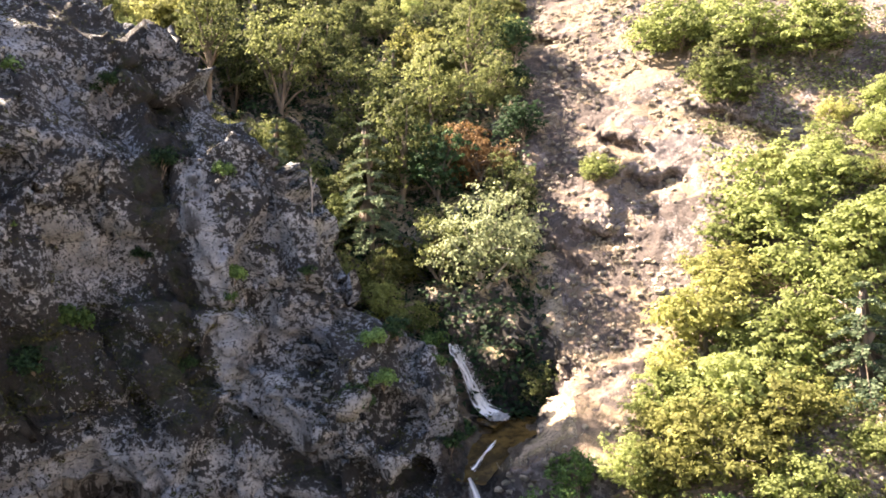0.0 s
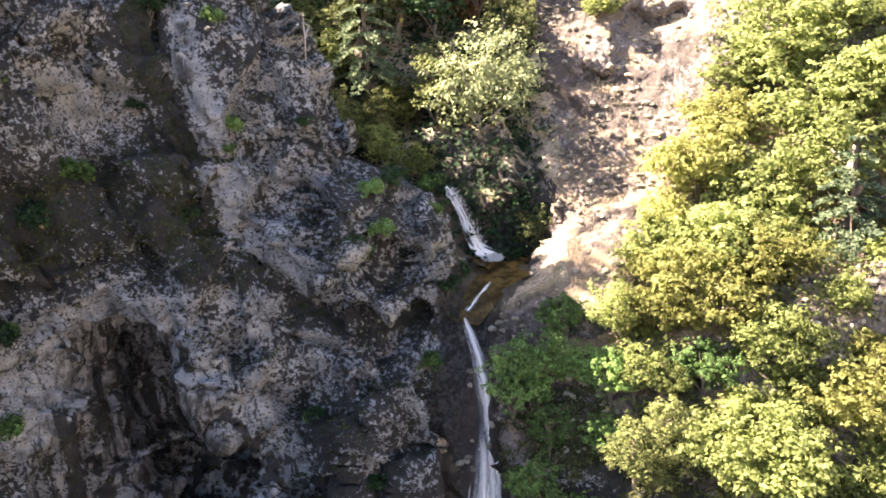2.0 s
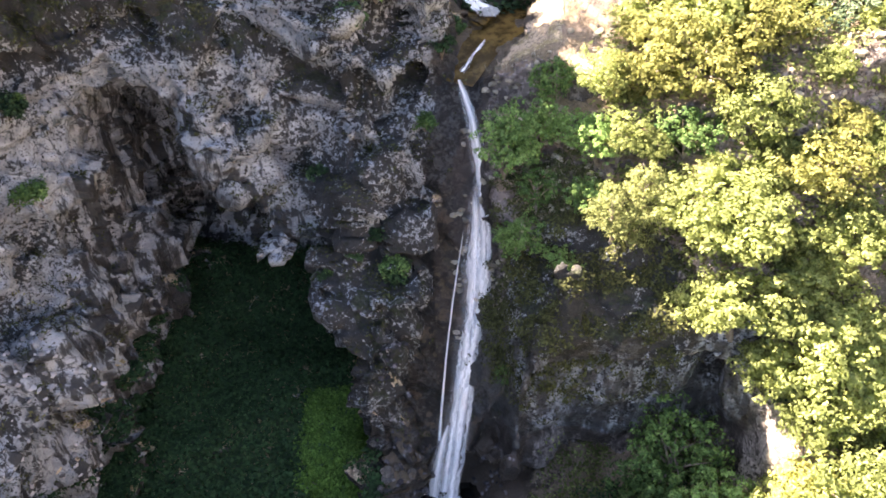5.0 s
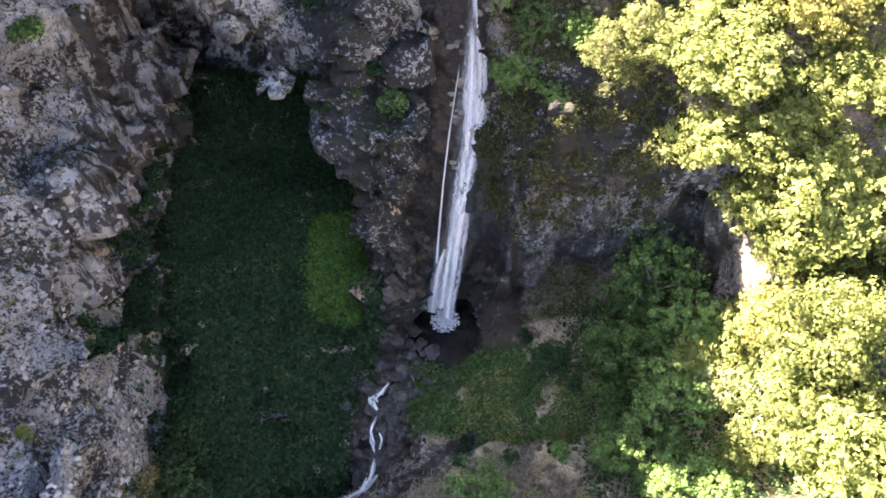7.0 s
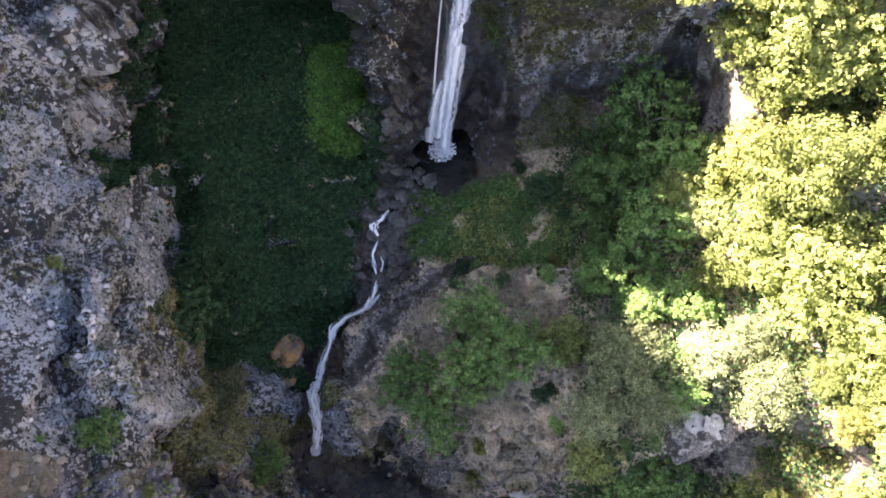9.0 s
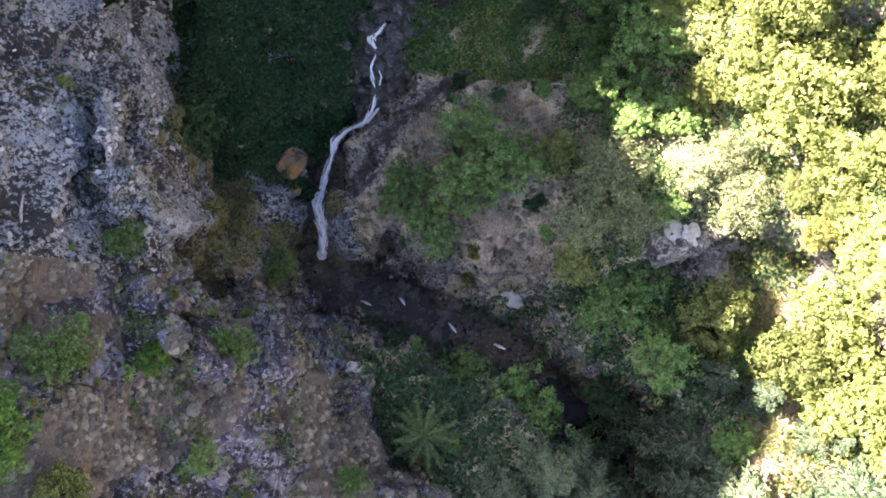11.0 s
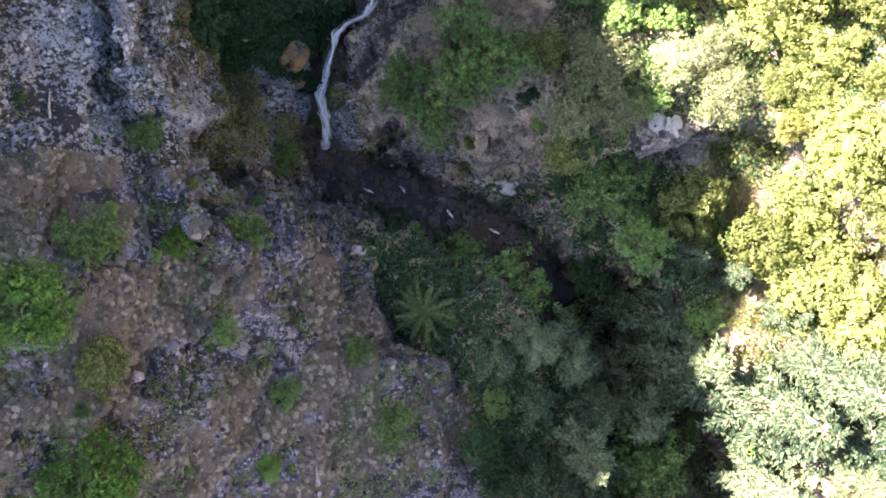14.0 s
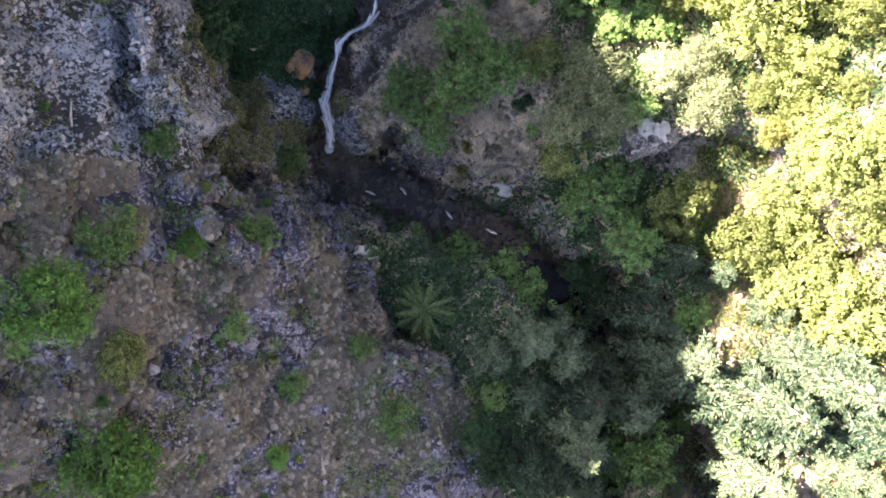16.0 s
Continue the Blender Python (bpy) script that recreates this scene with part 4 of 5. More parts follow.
    part("crown", v, f, mat, tree, smooth=False)
    part("trunk", *grown(wood), bark, tree)
    return tree


def shrub(name, mat, label, count=1300, size=0.13, group="shrubs of the gorge"):
    """A low shrub of radius 1 with several stems."""
    bush = new(name)
    tagged(bush, label, "shrub", group)
    lobes = ball(9)
    lobes[:, 2] = np.abs(lobes[:, 2]) * 0.8
    at, out, stems = [], [], []
    for c in lobes:
        c = c * rng.uniform(0.3, 0.75) + (0, 0, 0.22)
        k = count // 9
        sprays, which, p = ball(6), rng.integers(0, 6, k), ball(k)
        sprays[:, 2] = np.abs(sprays[:, 2])
        at.append(c + sprays[which] * 0.32 + p * 0.17)
        out.append(p + (0, 0, 0.5))
        stems.append(tube([(0, 0, -0.3), c * 0.5, c], (0.03, 0.02, 0.006), 5))
    part("foliage", *leaves(np.concatenate(at), np.concatenate(out), size), mat, bush, smooth=False)
    part("stem", *grown(stems), bark, bush)
    return bush


def set_down(models, k, m, more=False):
    """The k-th of a row of things at the pose m, which holds its size too: a model itself first, then copies."""
    ob = models[k % len(models)]
    if k < len(models) and not more:
        ob.matrix_basis = m
    else:
        copy_thing(ob, m @ Matrix.Diagonal((1 / ob.scale.x, 1 / ob.scale.y, 1 / ob.scale.z, 1)))


PLACED = []


def planted(models, rows, sink=0.42, lean=0.05, upright=1.12, more=False):
    """Copies of the models in turn at rows of (x, y, crown radius); the first of them are the models themselves."""
    for k, (x, y, r) in enumerate(rows):
        PLACED.append((x, y, r))
        spot, n = ground_at(x, y)
        m = Matrix.Translation(spot - Vector((0, 0, sink * r))) @ pose(0, 0, 0, rng.normal(0, lean) * 57, rng.normal(0, lean) * 57, rng.uniform(0, 360))
        m = m @ Matrix.Diagonal((r, r, r * upright * (0.8 if x > 12 and y > 34 else 1.0) * rng.uniform(0.85, 1.15), 1))
        set_down(models, k, m, more)


def planted_more(models, rows):
    planted(models, rows, more=True)


def fill(models, count, region, small, large, close=0.55):
    """Further trees between those that stand, where region(x, y) holds."""
    rows = []
    for _ in range(4000):
        x, y, r = rng.uniform(-40, 44), rng.uniform(-29, 102), rng.uniform(small, large)
        if region(x, y) and all((x - a) ** 2 + (y - b) ** 2 > (close * (r + c)) ** 2 for a, b, c in PLACED + rows):
            rows.append((x, y, r))
            if len(rows) == count:
                break
    planted_more(models, rows)


greens = [broadleaf("broadleaf_tree", green_leaf, "mid-green broadleaf tree with a full crown", 2.3, 6200, 30, 0.066, 0.44, None, 0.25), broadleaf("broadleaf_tree", green_leaf, "mid-green broadleaf tree with a full crown", 2.0, 5400, 28, 0.064, 0.46, None, 0.25),
          broadleaf("broadleaf_tree", green_leaf, "mid-green broadleaf tree with a loose crown", 2.6, 5200, 36, 0.062, 0.38, None, 0.26)]
olives = [broadleaf("broadleaf_tree", olive_leaf, "olive-green broadleaf tree of the sunlit wood", 2.2, 6400, 34, 0.058, 0.38), broadleaf("broadleaf_tree", olive_leaf, "olive-green broadleaf tree with a loose crown", 2.5, 5600, 40, 0.056, 0.34)]
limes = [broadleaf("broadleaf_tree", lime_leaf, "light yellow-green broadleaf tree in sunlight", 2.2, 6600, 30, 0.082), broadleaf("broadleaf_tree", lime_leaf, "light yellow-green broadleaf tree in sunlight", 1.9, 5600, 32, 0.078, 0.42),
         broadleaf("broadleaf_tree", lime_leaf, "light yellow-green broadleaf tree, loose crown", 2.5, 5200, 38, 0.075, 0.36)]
yellows = [broadleaf("broadleaf_tree", yellow_leaf, "autumn-yellow broadleaf tree in sunlight", 2.2, 6200, 30, 0.078), broadleaf("broadleaf_tree", yellow_leaf, "autumn-yellow broadleaf tree in sunlight", 2.0, 5200, 32, 0.074, 0.38)]
rusts = [broadleaf("broadleaf_tree", rust_leaf, "rust-brown autumn tree among green ones", 2.3)]
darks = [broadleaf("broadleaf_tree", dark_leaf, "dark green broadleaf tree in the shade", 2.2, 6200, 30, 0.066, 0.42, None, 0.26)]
silvers = [broadleaf("poplar", silver_leaf, "silvery grey-green poplar with pale bark", 2.1, 7500, 44, 0.052, 0.48, pale_bark), broadleaf("poplar", silver_leaf, "silvery grey-green tree with a loose crown", 2.0, 5500, 34, 0.055, 0.38, pale_bark)]
brights = [broadleaf("broadleaf_tree", bright_leaf, "bright green round tree on the dry hillside", 1.9, 5600, 40, 0.062, 0.34)]
pines = [pine("conifer", needle, "grey-green conifer with drooping boughs"), pine("conifer", needle, "grey-green conifer with drooping boughs", 2.8, 8), pine("conifer", needle, "slender grey-green conifer with drooping boughs", 3.6, 11)]

# places (x, y, crown radius), by kind
planted(silvers, [(4.5, 62.6, 4.86), (20.8, 24.8, 2.43)], 0.5)
planted_more(silvers, [(13.3, 13, 3.2), (11.5, 9.7, 2.43), (15.1, 10.2, 2.4), (19.2, 13.3, 2.56), (22.9, 11, 2.69), (22.4, 14.6, 2.05)])
planted(rusts, [(4.1, 71.1, 3.33)])
planted(brights, [(-23.7, -3, 3.46), (-21.7, -13.9, 3.84), (-17.1, 0.7, 1.41), (-12.6, -16.4, 1.28)])
planted(pines, [(-4.7, 67.7, 3.33), (26.1, 46, 3.2), (4.5, -10.2, 2.82), (11.6, -10.4, 3.46), (8.8, -13.4, 2.69), (18.2, -6.2, 4.48), (19.5, -16.5, 5.12), (12, -17, 3.84), (8.9, -19.8, 3.58), (22.5, -10.7, 4.74), (27.2, -13.8, 5.5), (31.8, -10.6, 4.74), (20.7, -8, 3.2), (29.1, -22.6, 4.61), (33.2, -15.9, 4.74)])
planted_more(pines, [(15.4, -20.2, 3.0), (12.6, -13.6, 2.6)])
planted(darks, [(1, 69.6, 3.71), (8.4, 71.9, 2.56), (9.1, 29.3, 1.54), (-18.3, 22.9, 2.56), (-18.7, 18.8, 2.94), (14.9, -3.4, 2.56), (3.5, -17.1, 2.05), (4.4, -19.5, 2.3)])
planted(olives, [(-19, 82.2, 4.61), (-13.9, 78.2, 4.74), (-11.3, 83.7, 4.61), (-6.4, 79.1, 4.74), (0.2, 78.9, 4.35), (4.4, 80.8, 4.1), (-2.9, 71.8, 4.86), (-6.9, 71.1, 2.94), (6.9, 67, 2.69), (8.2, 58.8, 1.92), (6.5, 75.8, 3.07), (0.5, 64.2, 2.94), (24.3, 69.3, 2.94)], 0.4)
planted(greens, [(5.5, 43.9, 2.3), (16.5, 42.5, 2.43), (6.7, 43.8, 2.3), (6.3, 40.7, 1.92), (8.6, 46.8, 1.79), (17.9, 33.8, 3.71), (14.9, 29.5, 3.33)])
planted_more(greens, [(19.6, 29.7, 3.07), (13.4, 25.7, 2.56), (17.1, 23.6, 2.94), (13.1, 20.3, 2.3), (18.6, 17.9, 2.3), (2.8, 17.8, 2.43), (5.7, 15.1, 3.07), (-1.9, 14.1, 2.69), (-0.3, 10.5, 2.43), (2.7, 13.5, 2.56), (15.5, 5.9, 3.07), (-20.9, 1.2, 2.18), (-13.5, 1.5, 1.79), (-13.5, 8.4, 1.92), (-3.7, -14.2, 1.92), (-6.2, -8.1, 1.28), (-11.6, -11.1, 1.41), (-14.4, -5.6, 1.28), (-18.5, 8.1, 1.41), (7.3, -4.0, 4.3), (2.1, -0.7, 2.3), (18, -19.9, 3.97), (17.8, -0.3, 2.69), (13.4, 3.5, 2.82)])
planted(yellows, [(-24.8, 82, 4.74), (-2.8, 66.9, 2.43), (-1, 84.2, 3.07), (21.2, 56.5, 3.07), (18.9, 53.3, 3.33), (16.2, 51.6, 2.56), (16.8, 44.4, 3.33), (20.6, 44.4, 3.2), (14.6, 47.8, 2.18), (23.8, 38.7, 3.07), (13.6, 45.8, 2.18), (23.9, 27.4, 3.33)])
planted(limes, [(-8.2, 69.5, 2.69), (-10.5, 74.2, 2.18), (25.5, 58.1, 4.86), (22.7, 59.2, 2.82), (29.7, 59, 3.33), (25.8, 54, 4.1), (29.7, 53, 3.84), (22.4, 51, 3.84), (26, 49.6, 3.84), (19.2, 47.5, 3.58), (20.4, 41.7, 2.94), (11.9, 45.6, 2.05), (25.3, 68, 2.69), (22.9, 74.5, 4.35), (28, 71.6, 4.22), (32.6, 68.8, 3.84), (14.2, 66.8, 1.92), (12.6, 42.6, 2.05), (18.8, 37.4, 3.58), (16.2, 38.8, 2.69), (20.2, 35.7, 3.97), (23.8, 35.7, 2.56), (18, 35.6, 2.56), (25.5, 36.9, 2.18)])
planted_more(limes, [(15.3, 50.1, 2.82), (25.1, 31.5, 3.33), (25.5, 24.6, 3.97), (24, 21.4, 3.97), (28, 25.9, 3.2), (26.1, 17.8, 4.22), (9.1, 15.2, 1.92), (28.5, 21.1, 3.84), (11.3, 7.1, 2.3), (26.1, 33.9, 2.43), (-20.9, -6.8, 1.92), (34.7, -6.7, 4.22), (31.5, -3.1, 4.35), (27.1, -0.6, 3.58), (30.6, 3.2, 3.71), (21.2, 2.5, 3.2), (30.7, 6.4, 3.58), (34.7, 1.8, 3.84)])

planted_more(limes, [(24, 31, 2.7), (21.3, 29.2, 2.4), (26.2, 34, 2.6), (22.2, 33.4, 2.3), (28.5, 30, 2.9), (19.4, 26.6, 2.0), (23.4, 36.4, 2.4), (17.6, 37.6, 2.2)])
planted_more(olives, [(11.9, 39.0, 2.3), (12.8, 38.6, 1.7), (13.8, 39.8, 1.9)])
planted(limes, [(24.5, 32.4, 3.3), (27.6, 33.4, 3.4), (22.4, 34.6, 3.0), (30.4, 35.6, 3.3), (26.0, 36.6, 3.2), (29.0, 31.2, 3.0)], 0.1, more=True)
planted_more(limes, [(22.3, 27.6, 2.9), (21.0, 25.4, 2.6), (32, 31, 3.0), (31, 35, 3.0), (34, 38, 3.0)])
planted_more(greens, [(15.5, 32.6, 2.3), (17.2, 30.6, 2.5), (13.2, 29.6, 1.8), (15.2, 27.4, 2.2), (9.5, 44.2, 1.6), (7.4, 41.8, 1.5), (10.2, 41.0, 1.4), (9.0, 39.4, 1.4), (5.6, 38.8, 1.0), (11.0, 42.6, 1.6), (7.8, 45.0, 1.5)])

# woods behind the cliff, above the upper pool

def in_woods(x, y):
    return 60 < y < 101 and y > ramp(x, (-34, 74), (-22, 64), (-7, 57), (2, 60), (8, 62), (12, 70)) and x < 8 + 0.05 * (y - 60)


def on_slope(x, y):
    return 35 < y < 64 and x > ramp(y, (34, 17), (40, 15.5), (44, 13), (50, 16.5), (58, 20), (64, 27)) and x < 42


def on_terrace(x, y):
    return (10.5 if 14 < x < 25 else 7) < y < 34 and x > ramp(y, (7, 12), (20, 15), (25, 12), (33, 13)) and x < 42


def in_bottom(x, y):
    return -28 < y < 3 and x > ramp(y, (-28, 14), (-18, 6), (-8, 3), (3, 10)) and x < 42 and abs(x - ramp(y, (-30, 30), (-9.6, 17), (1.5, 6.2))) > 1.5


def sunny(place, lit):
    """That part of a place which lies east of the shade's edge, or west of it, for choosing lit or shaded leaf colours.
    """
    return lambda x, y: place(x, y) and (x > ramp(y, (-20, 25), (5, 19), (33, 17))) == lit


fill(olives, 62, in_woods, 1.8, 3.4)
fill(pines, 14, in_woods, 1.6, 2.4)
fill(limes, 22, in_woods, 1.5, 2.8)
fill(yellows, 7, in_woods, 1.4, 2.4)
fill(darks, 10, in_woods, 1.4, 2.6)
fill(limes, 46, on_slope, 1.3, 2.6)
fill(yellows, 16, on_slope, 1.2, 2.2)
fill(pines, 2, on_slope, 1.5, 2.2)
# leaf colour follows the light: pale lime in the sun, deeper green in shade
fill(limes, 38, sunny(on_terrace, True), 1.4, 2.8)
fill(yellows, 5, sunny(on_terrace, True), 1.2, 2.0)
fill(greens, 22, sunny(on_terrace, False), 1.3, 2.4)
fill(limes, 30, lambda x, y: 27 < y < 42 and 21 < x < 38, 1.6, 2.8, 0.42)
fill(pines, 22, in_bottom, 1.8, 3.2, 0.5)
fill(greens, 12, in_bottom, 1.4, 2.2, 0.5)


def sprinkle(name, zone_mask, count, mat, label, category, size, tuft=5, spread=0.35, lift=0.15, width=0.5, stand=False, smooth=False):
    """Leaves or blades in tufts on the ground where zone_mask (0 to 1 for each face) lets them grow: one object, for nobody could count them."""
    a = np.linalg.norm(np.cross(land_v[land_f[:, 2]] - land_v[land_f[:, 0]], land_v[land_f[:, 3]] - land_v[land_f[:, 1]]), axis=1) * zone_mask
    pick = rng.choice(len(a), count, p=a / a.sum())
    w = rng.dirichlet((1, 1, 1, 1), count)
    at = (land_v[land_f[pick]] * w[:, :, None]).sum(1)
    n = mid_n[pick]
    at = np.repeat(at, tuft, 0) + rng.normal(0, spread, (count * tuft, 3)) * (1, 1, 0.35)
    n = np.repeat(n, tuft, 0)
    at += n * lift * rng.uniform(0.2, 1.6, (len(at), 1))
    if stand:  # narrow blades that rise from the ground
        way = n * 0.4 + (0, 0, 0.8) + rng.normal(0, 0.45, n.shape)
        way /= np.linalg.norm(way, axis=1, keepdims=True)
        side = np.cross(way, rng.normal(0, 1, way.shape))
        side /= np.linalg.norm(side, axis=1, keepdims=True)
        s = (size * rng.uniform(0.5, 1.4, len(at)))[:, None]
        v = np.stack([at - side * s * width * 0.2, at + side * s * width * 0.2, at + way * s + side * s * width * 0.08, at + way * s * 0.95 - side * s * width * 0.08], 1).reshape(-1, 3)
        f = np.arange(len(at) * 4).reshape(-1, 4)
    else:
        v, f = leaves(at, n * 1.2 + (0, 0, 0.6), size, width)
    thing(name, v, f, mat, label, category, "stuff", smooth)


soil = np.clip(soil_at(mid_f) * 6, 0, 1)
patch_a, patch_b = value_noise(mid_f, 3.2, 11), value_noise(mid_f, 1.3, 12)
flat = np.clip((mid_n[:, 2] - 0.45) / 0.3, 0, 1)
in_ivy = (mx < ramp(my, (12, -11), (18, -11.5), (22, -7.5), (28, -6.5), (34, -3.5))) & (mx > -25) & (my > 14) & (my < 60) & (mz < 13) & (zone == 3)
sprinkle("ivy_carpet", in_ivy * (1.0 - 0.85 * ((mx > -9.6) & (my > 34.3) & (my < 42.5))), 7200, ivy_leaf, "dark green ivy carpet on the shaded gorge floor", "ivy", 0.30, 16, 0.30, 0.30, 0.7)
sprinkle("ivy_shoots", in_ivy * (patch_b > -0.2), 1100, dark_leaf, "fresh green shoots above the ivy carpet", "ivy", 0.20, 5, 0.18, 0.7, 0.6)
knoll = (mx > -6) & (mx < 14) & (my > 5) & (my < 32) & (mz > -4) & (flank[land_f].mean(1) < 0.4)
sprinkle("meadow_herbs", ((mx > -1.5) & (mx < 12) & (my > ramp(mx, (-1, 25.5), (3, 24.6), (8, 23.4), (12, 23))) & (my < 31.5) & (mz > -2)) * flat * (patch_b > -0.25), 2400, green_leaf, "low green herbs beside the plunge pool", "herbs", 0.28, 6, 0.4, 0.2, 0.5)
sprinkle("yellow_herbs", ((mx > 2) & (mx < 12) & (my > 23.5) & (my < 30) & (mz > -2)) * flat * (patch_a > 0.05), 500, yellow_leaf, "yellowing herbs among the green ones", "herbs", 0.26, 6, 0.3, 0.3, 0.5)
sprinkle("knoll_grass", (knoll & (my < 23)) * flat * (patch_a > -0.1), 4000, dry_grass, "dry grass tufts on the rocky knoll", "grass", 0.42, 6, 0.25, 0.0, 0.25, True)
lower = (mx > -9) & (my < 6) & (mz < 3) & (zone == 3)
sprinkle("undergrowth", (lower & (brook_at(mx, my)[0] > 2.4)) * flat, 6000, dark_leaf, "dark undergrowth below the conifers", "undergrowth", 0.34, 5, 0.45, 0.3, 0.6)
sprinkle("hill_grass", (zone == 1) * flat * soil, 5000, dry_grass, "dry pale grass tufts on the near hillside", "grass", 0.34, 7, 0.22, 0.0, 0.25, True)
sprinkle("hill_herbs", (zone == 1) * flat * (patch_b > 0.15) * (patch_a < 0.2), 2200, green_leaf, "low green herbs between hillside rocks", "herbs", 0.22, 6, 0.3, 0.12, 0.5)
sprinkle("slab_grass", (zone == 1) * (1 - soil) * (patch_b > 0.0) * np.clip(mid_n[:, 2], 0, 1), 2600, olive_grass, "olive grass tufts in the clefts of bare slabs", "grass", 0.22, 9, 0.20, 0.10, 0.4)
sprinkle("slope_grass", (zone == 2) * np.clip(flat * 1.5, 0, 1) * np.clip(patch_a + 0.3, 0, 1), 9000, dry_grass, "dry tan grass on the sunlit slope", "grass", 0.40, 6, 0.3, 0.0, 0.25, True)
sprinkle("slope_scrub", (zone == 2) * (mx > ramp(my, (34, 8), (50, 13), (60, 21), (72, 24), (100, 10))) * (patch_b > -0.2) * (mid_n[:, 2] > 0.3), 16000, lime_leaf, "yellow-green scrub between the slope's trees", "scrub", 0.30, 6, 0.5, 0.35, 0.55)
sprinkle("terrace_scrub", ((zone >= 2) & (mx > 11) & (my > 5) & (my < 35) & (mz < 17) & ~((mx > 15.5) & (mx < 24.5) & (my < 10))) * flat * 1.0, 4500, dark_leaf, "dark green scrub on the terrace", "scrub", 0.30, 6, 0.5, 0.35, 0.55)
sprinkle("woodland_floor", ((my > 57) & (mx < 9) & (zone != 0)) * 1.0, 7000, dark_leaf, "dark undergrowth of the woods behind the cliff", "undergrowth", 0.42, 5, 0.6, 0.4, 0.6)
sprinkle("cliff_moss", ((zone == 0) & (my > 24)) * np.clip(flat * 1.3 + (patch_a > 0.35) * 0.25 + 0.8 * np.exp(-((mz - 38.5) / 3.5) ** 2) * (mx < -12), 0, 1) * (patch_b > -0.1), 9000, moss_leaf, "olive moss and grass on the cliff's ledges", "moss", 0.22, 7, 0.22, 0.05, 0.45)
sprinkle("step_moss", ((mx > 4.2) & (mx < 17) & (my > 32) & (my < 44) & (mz > 11) & (mz < 30)) * np.clip(mid_n[:, 2] + 0.25, 0, 1) * (patch_b > -0.15), 3000, moss_leaf, "dark moss and grass on the rock beside the fall", "moss", 0.24, 8, 0.24, 0.06, 0.45)
sprinkle("rim_moss", ((zone == 0) & (my < 37) & (mx < -16) & (mz > 8)) * (patch_a > 0.05) * np.clip(mid_n[:, 2] + 0.35, 0, 1), 2400, olive_grass, "olive moss and grass on the lichened rock", "moss", 0.22, 8, 0.24, 0.05, 0.45)
sprinkle("spur_moss", ((zone == 0) & (my < 22) & (mz < 13)) * (patch_a > -0.05) * np.clip(flat + 0.25, 0, 1), 4600, olive_grass, "olive moss and grass on the rock spur", "moss", 0.24, 8, 0.25, 0.06, 0.45)
sprinkle("spray_meadow", ((mx > -9.8) & (mx < ramp(my, (34, -5.6), (42, -3.0))) & (my > 34) & (my < 42.5) & (mz < 9)) * (mid_n[:, 2] > 0.4), 5200, bright_leaf, "bright green grass kept wet by the waterfall's spray", "grass", 0.24, 8, 0.30, 0.42, 0.5)


def mounds(name, mask, count, mat, label, category, small, large, squash):
    """Low uneven lumps on the ground, too many to count: tussocks or loose stones."""
    a = np.linalg.norm(np.cross(land_v[land_f[:, 2]] - land_v[land_f[:, 0]], land_v[land_f[:, 3]] - land_v[land_f[:, 1]]), axis=1) * mask
    pick = rng.choice(len(a), count, p=a / a.sum())
    w = rng.dirichlet((1, 1, 1, 1), count)
    at = (land_v[land_f[pick]] * w[:, :, None]).sum(1)
    bm = bmesh.new()
    bmesh.ops.create_icosphere(bm, subdivisions=1, radius=1)
    base, tri = np.array([v.co[:] for v in bm.verts]), np.array([[v.index for v in f.verts] for f in bm.faces])
    bm.free()
    r = rng.uniform(small, large, (count, 1, 1)) * rng.uniform(0.7, 1.3, (count, 1, 3))
    turn = rng.uniform(0, 2 * np.pi, count)
    c, s = np.cos(turn)[:, None], np.sin(turn)[:, None]
    p = base[None] * rng.uniform(0.75, 1.2, (count, len(base), 1)) * r * (1, 1, squash)
    p = np.stack([p[:, :, 0] * c - p[:, :, 1] * s, p[:, :, 0] * s + p[:, :, 1] * c, p[:, :, 2]], 2) + at[:, None]
    f = tri[None] + (np.arange(count) * len(base))[:, None, None]
    thing(name, p.reshape(-1, 3), f.reshape(-1, 3), mat, label, category, "stuff", False)


mounds("grass_tussocks", (zone == 1) * np.clip(flat + 0.35, 0, 1) * soil * (patch_b > -0.5), 14000, dry_grass, "pale dry grass tussocks on the near hillside", "grass", 0.14, 0.34, 0.6)
mounds("pale_stones", (zone == 1) * (patch_b > 0.1) * (0.3 + 0.7 * (1 - soil)), 1500, pale_scree, "small pale and dark stones on the near hillside", "stones", 0.07, 0.24, 0.6)
mounds("loose_stones", (zone == 1) * (1 - soil) * (patch_b > -0.1), 2400, scree_stone, "blue-grey loose stones on the near hillside", "stones", 0.10, 0.32, 0.6)
mounds("cliff_stones", ((zone == 0) & (my < 34) & (mz > 8)) * np.clip(patch_b + 0.4, 0, 1), 3200, pale_scree, "pale and dark broken stones on the rock spur", "stones", 0.08, 0.26, 0.5)
mounds("knoll_tussocks", (knoll & (my < 23)) * flat * (patch_b > -0.2), 1800, dry_grass, "pale dry grass tussocks on the knoll", "grass", 0.14, 0.32, 0.55)
mounds("slope_tussocks", (zone == 2) * (my > 40) * np.clip(patch_a + 0.3, 0, 1), 3500, dry_grass, "tan grass tussocks on the sunlit slope", "grass", 0.15, 0.36, 0.6)
mounds("brook_gravel", (brook_at(mx, my)[0] < brook_at(mx, my)[2] + 2.0) * (my < 38) * (mid_n[:, 2] > 0.4), 3600, scree_stone, "dark broken stones along the brook", "stones", 0.08, 0.24, 0.6)

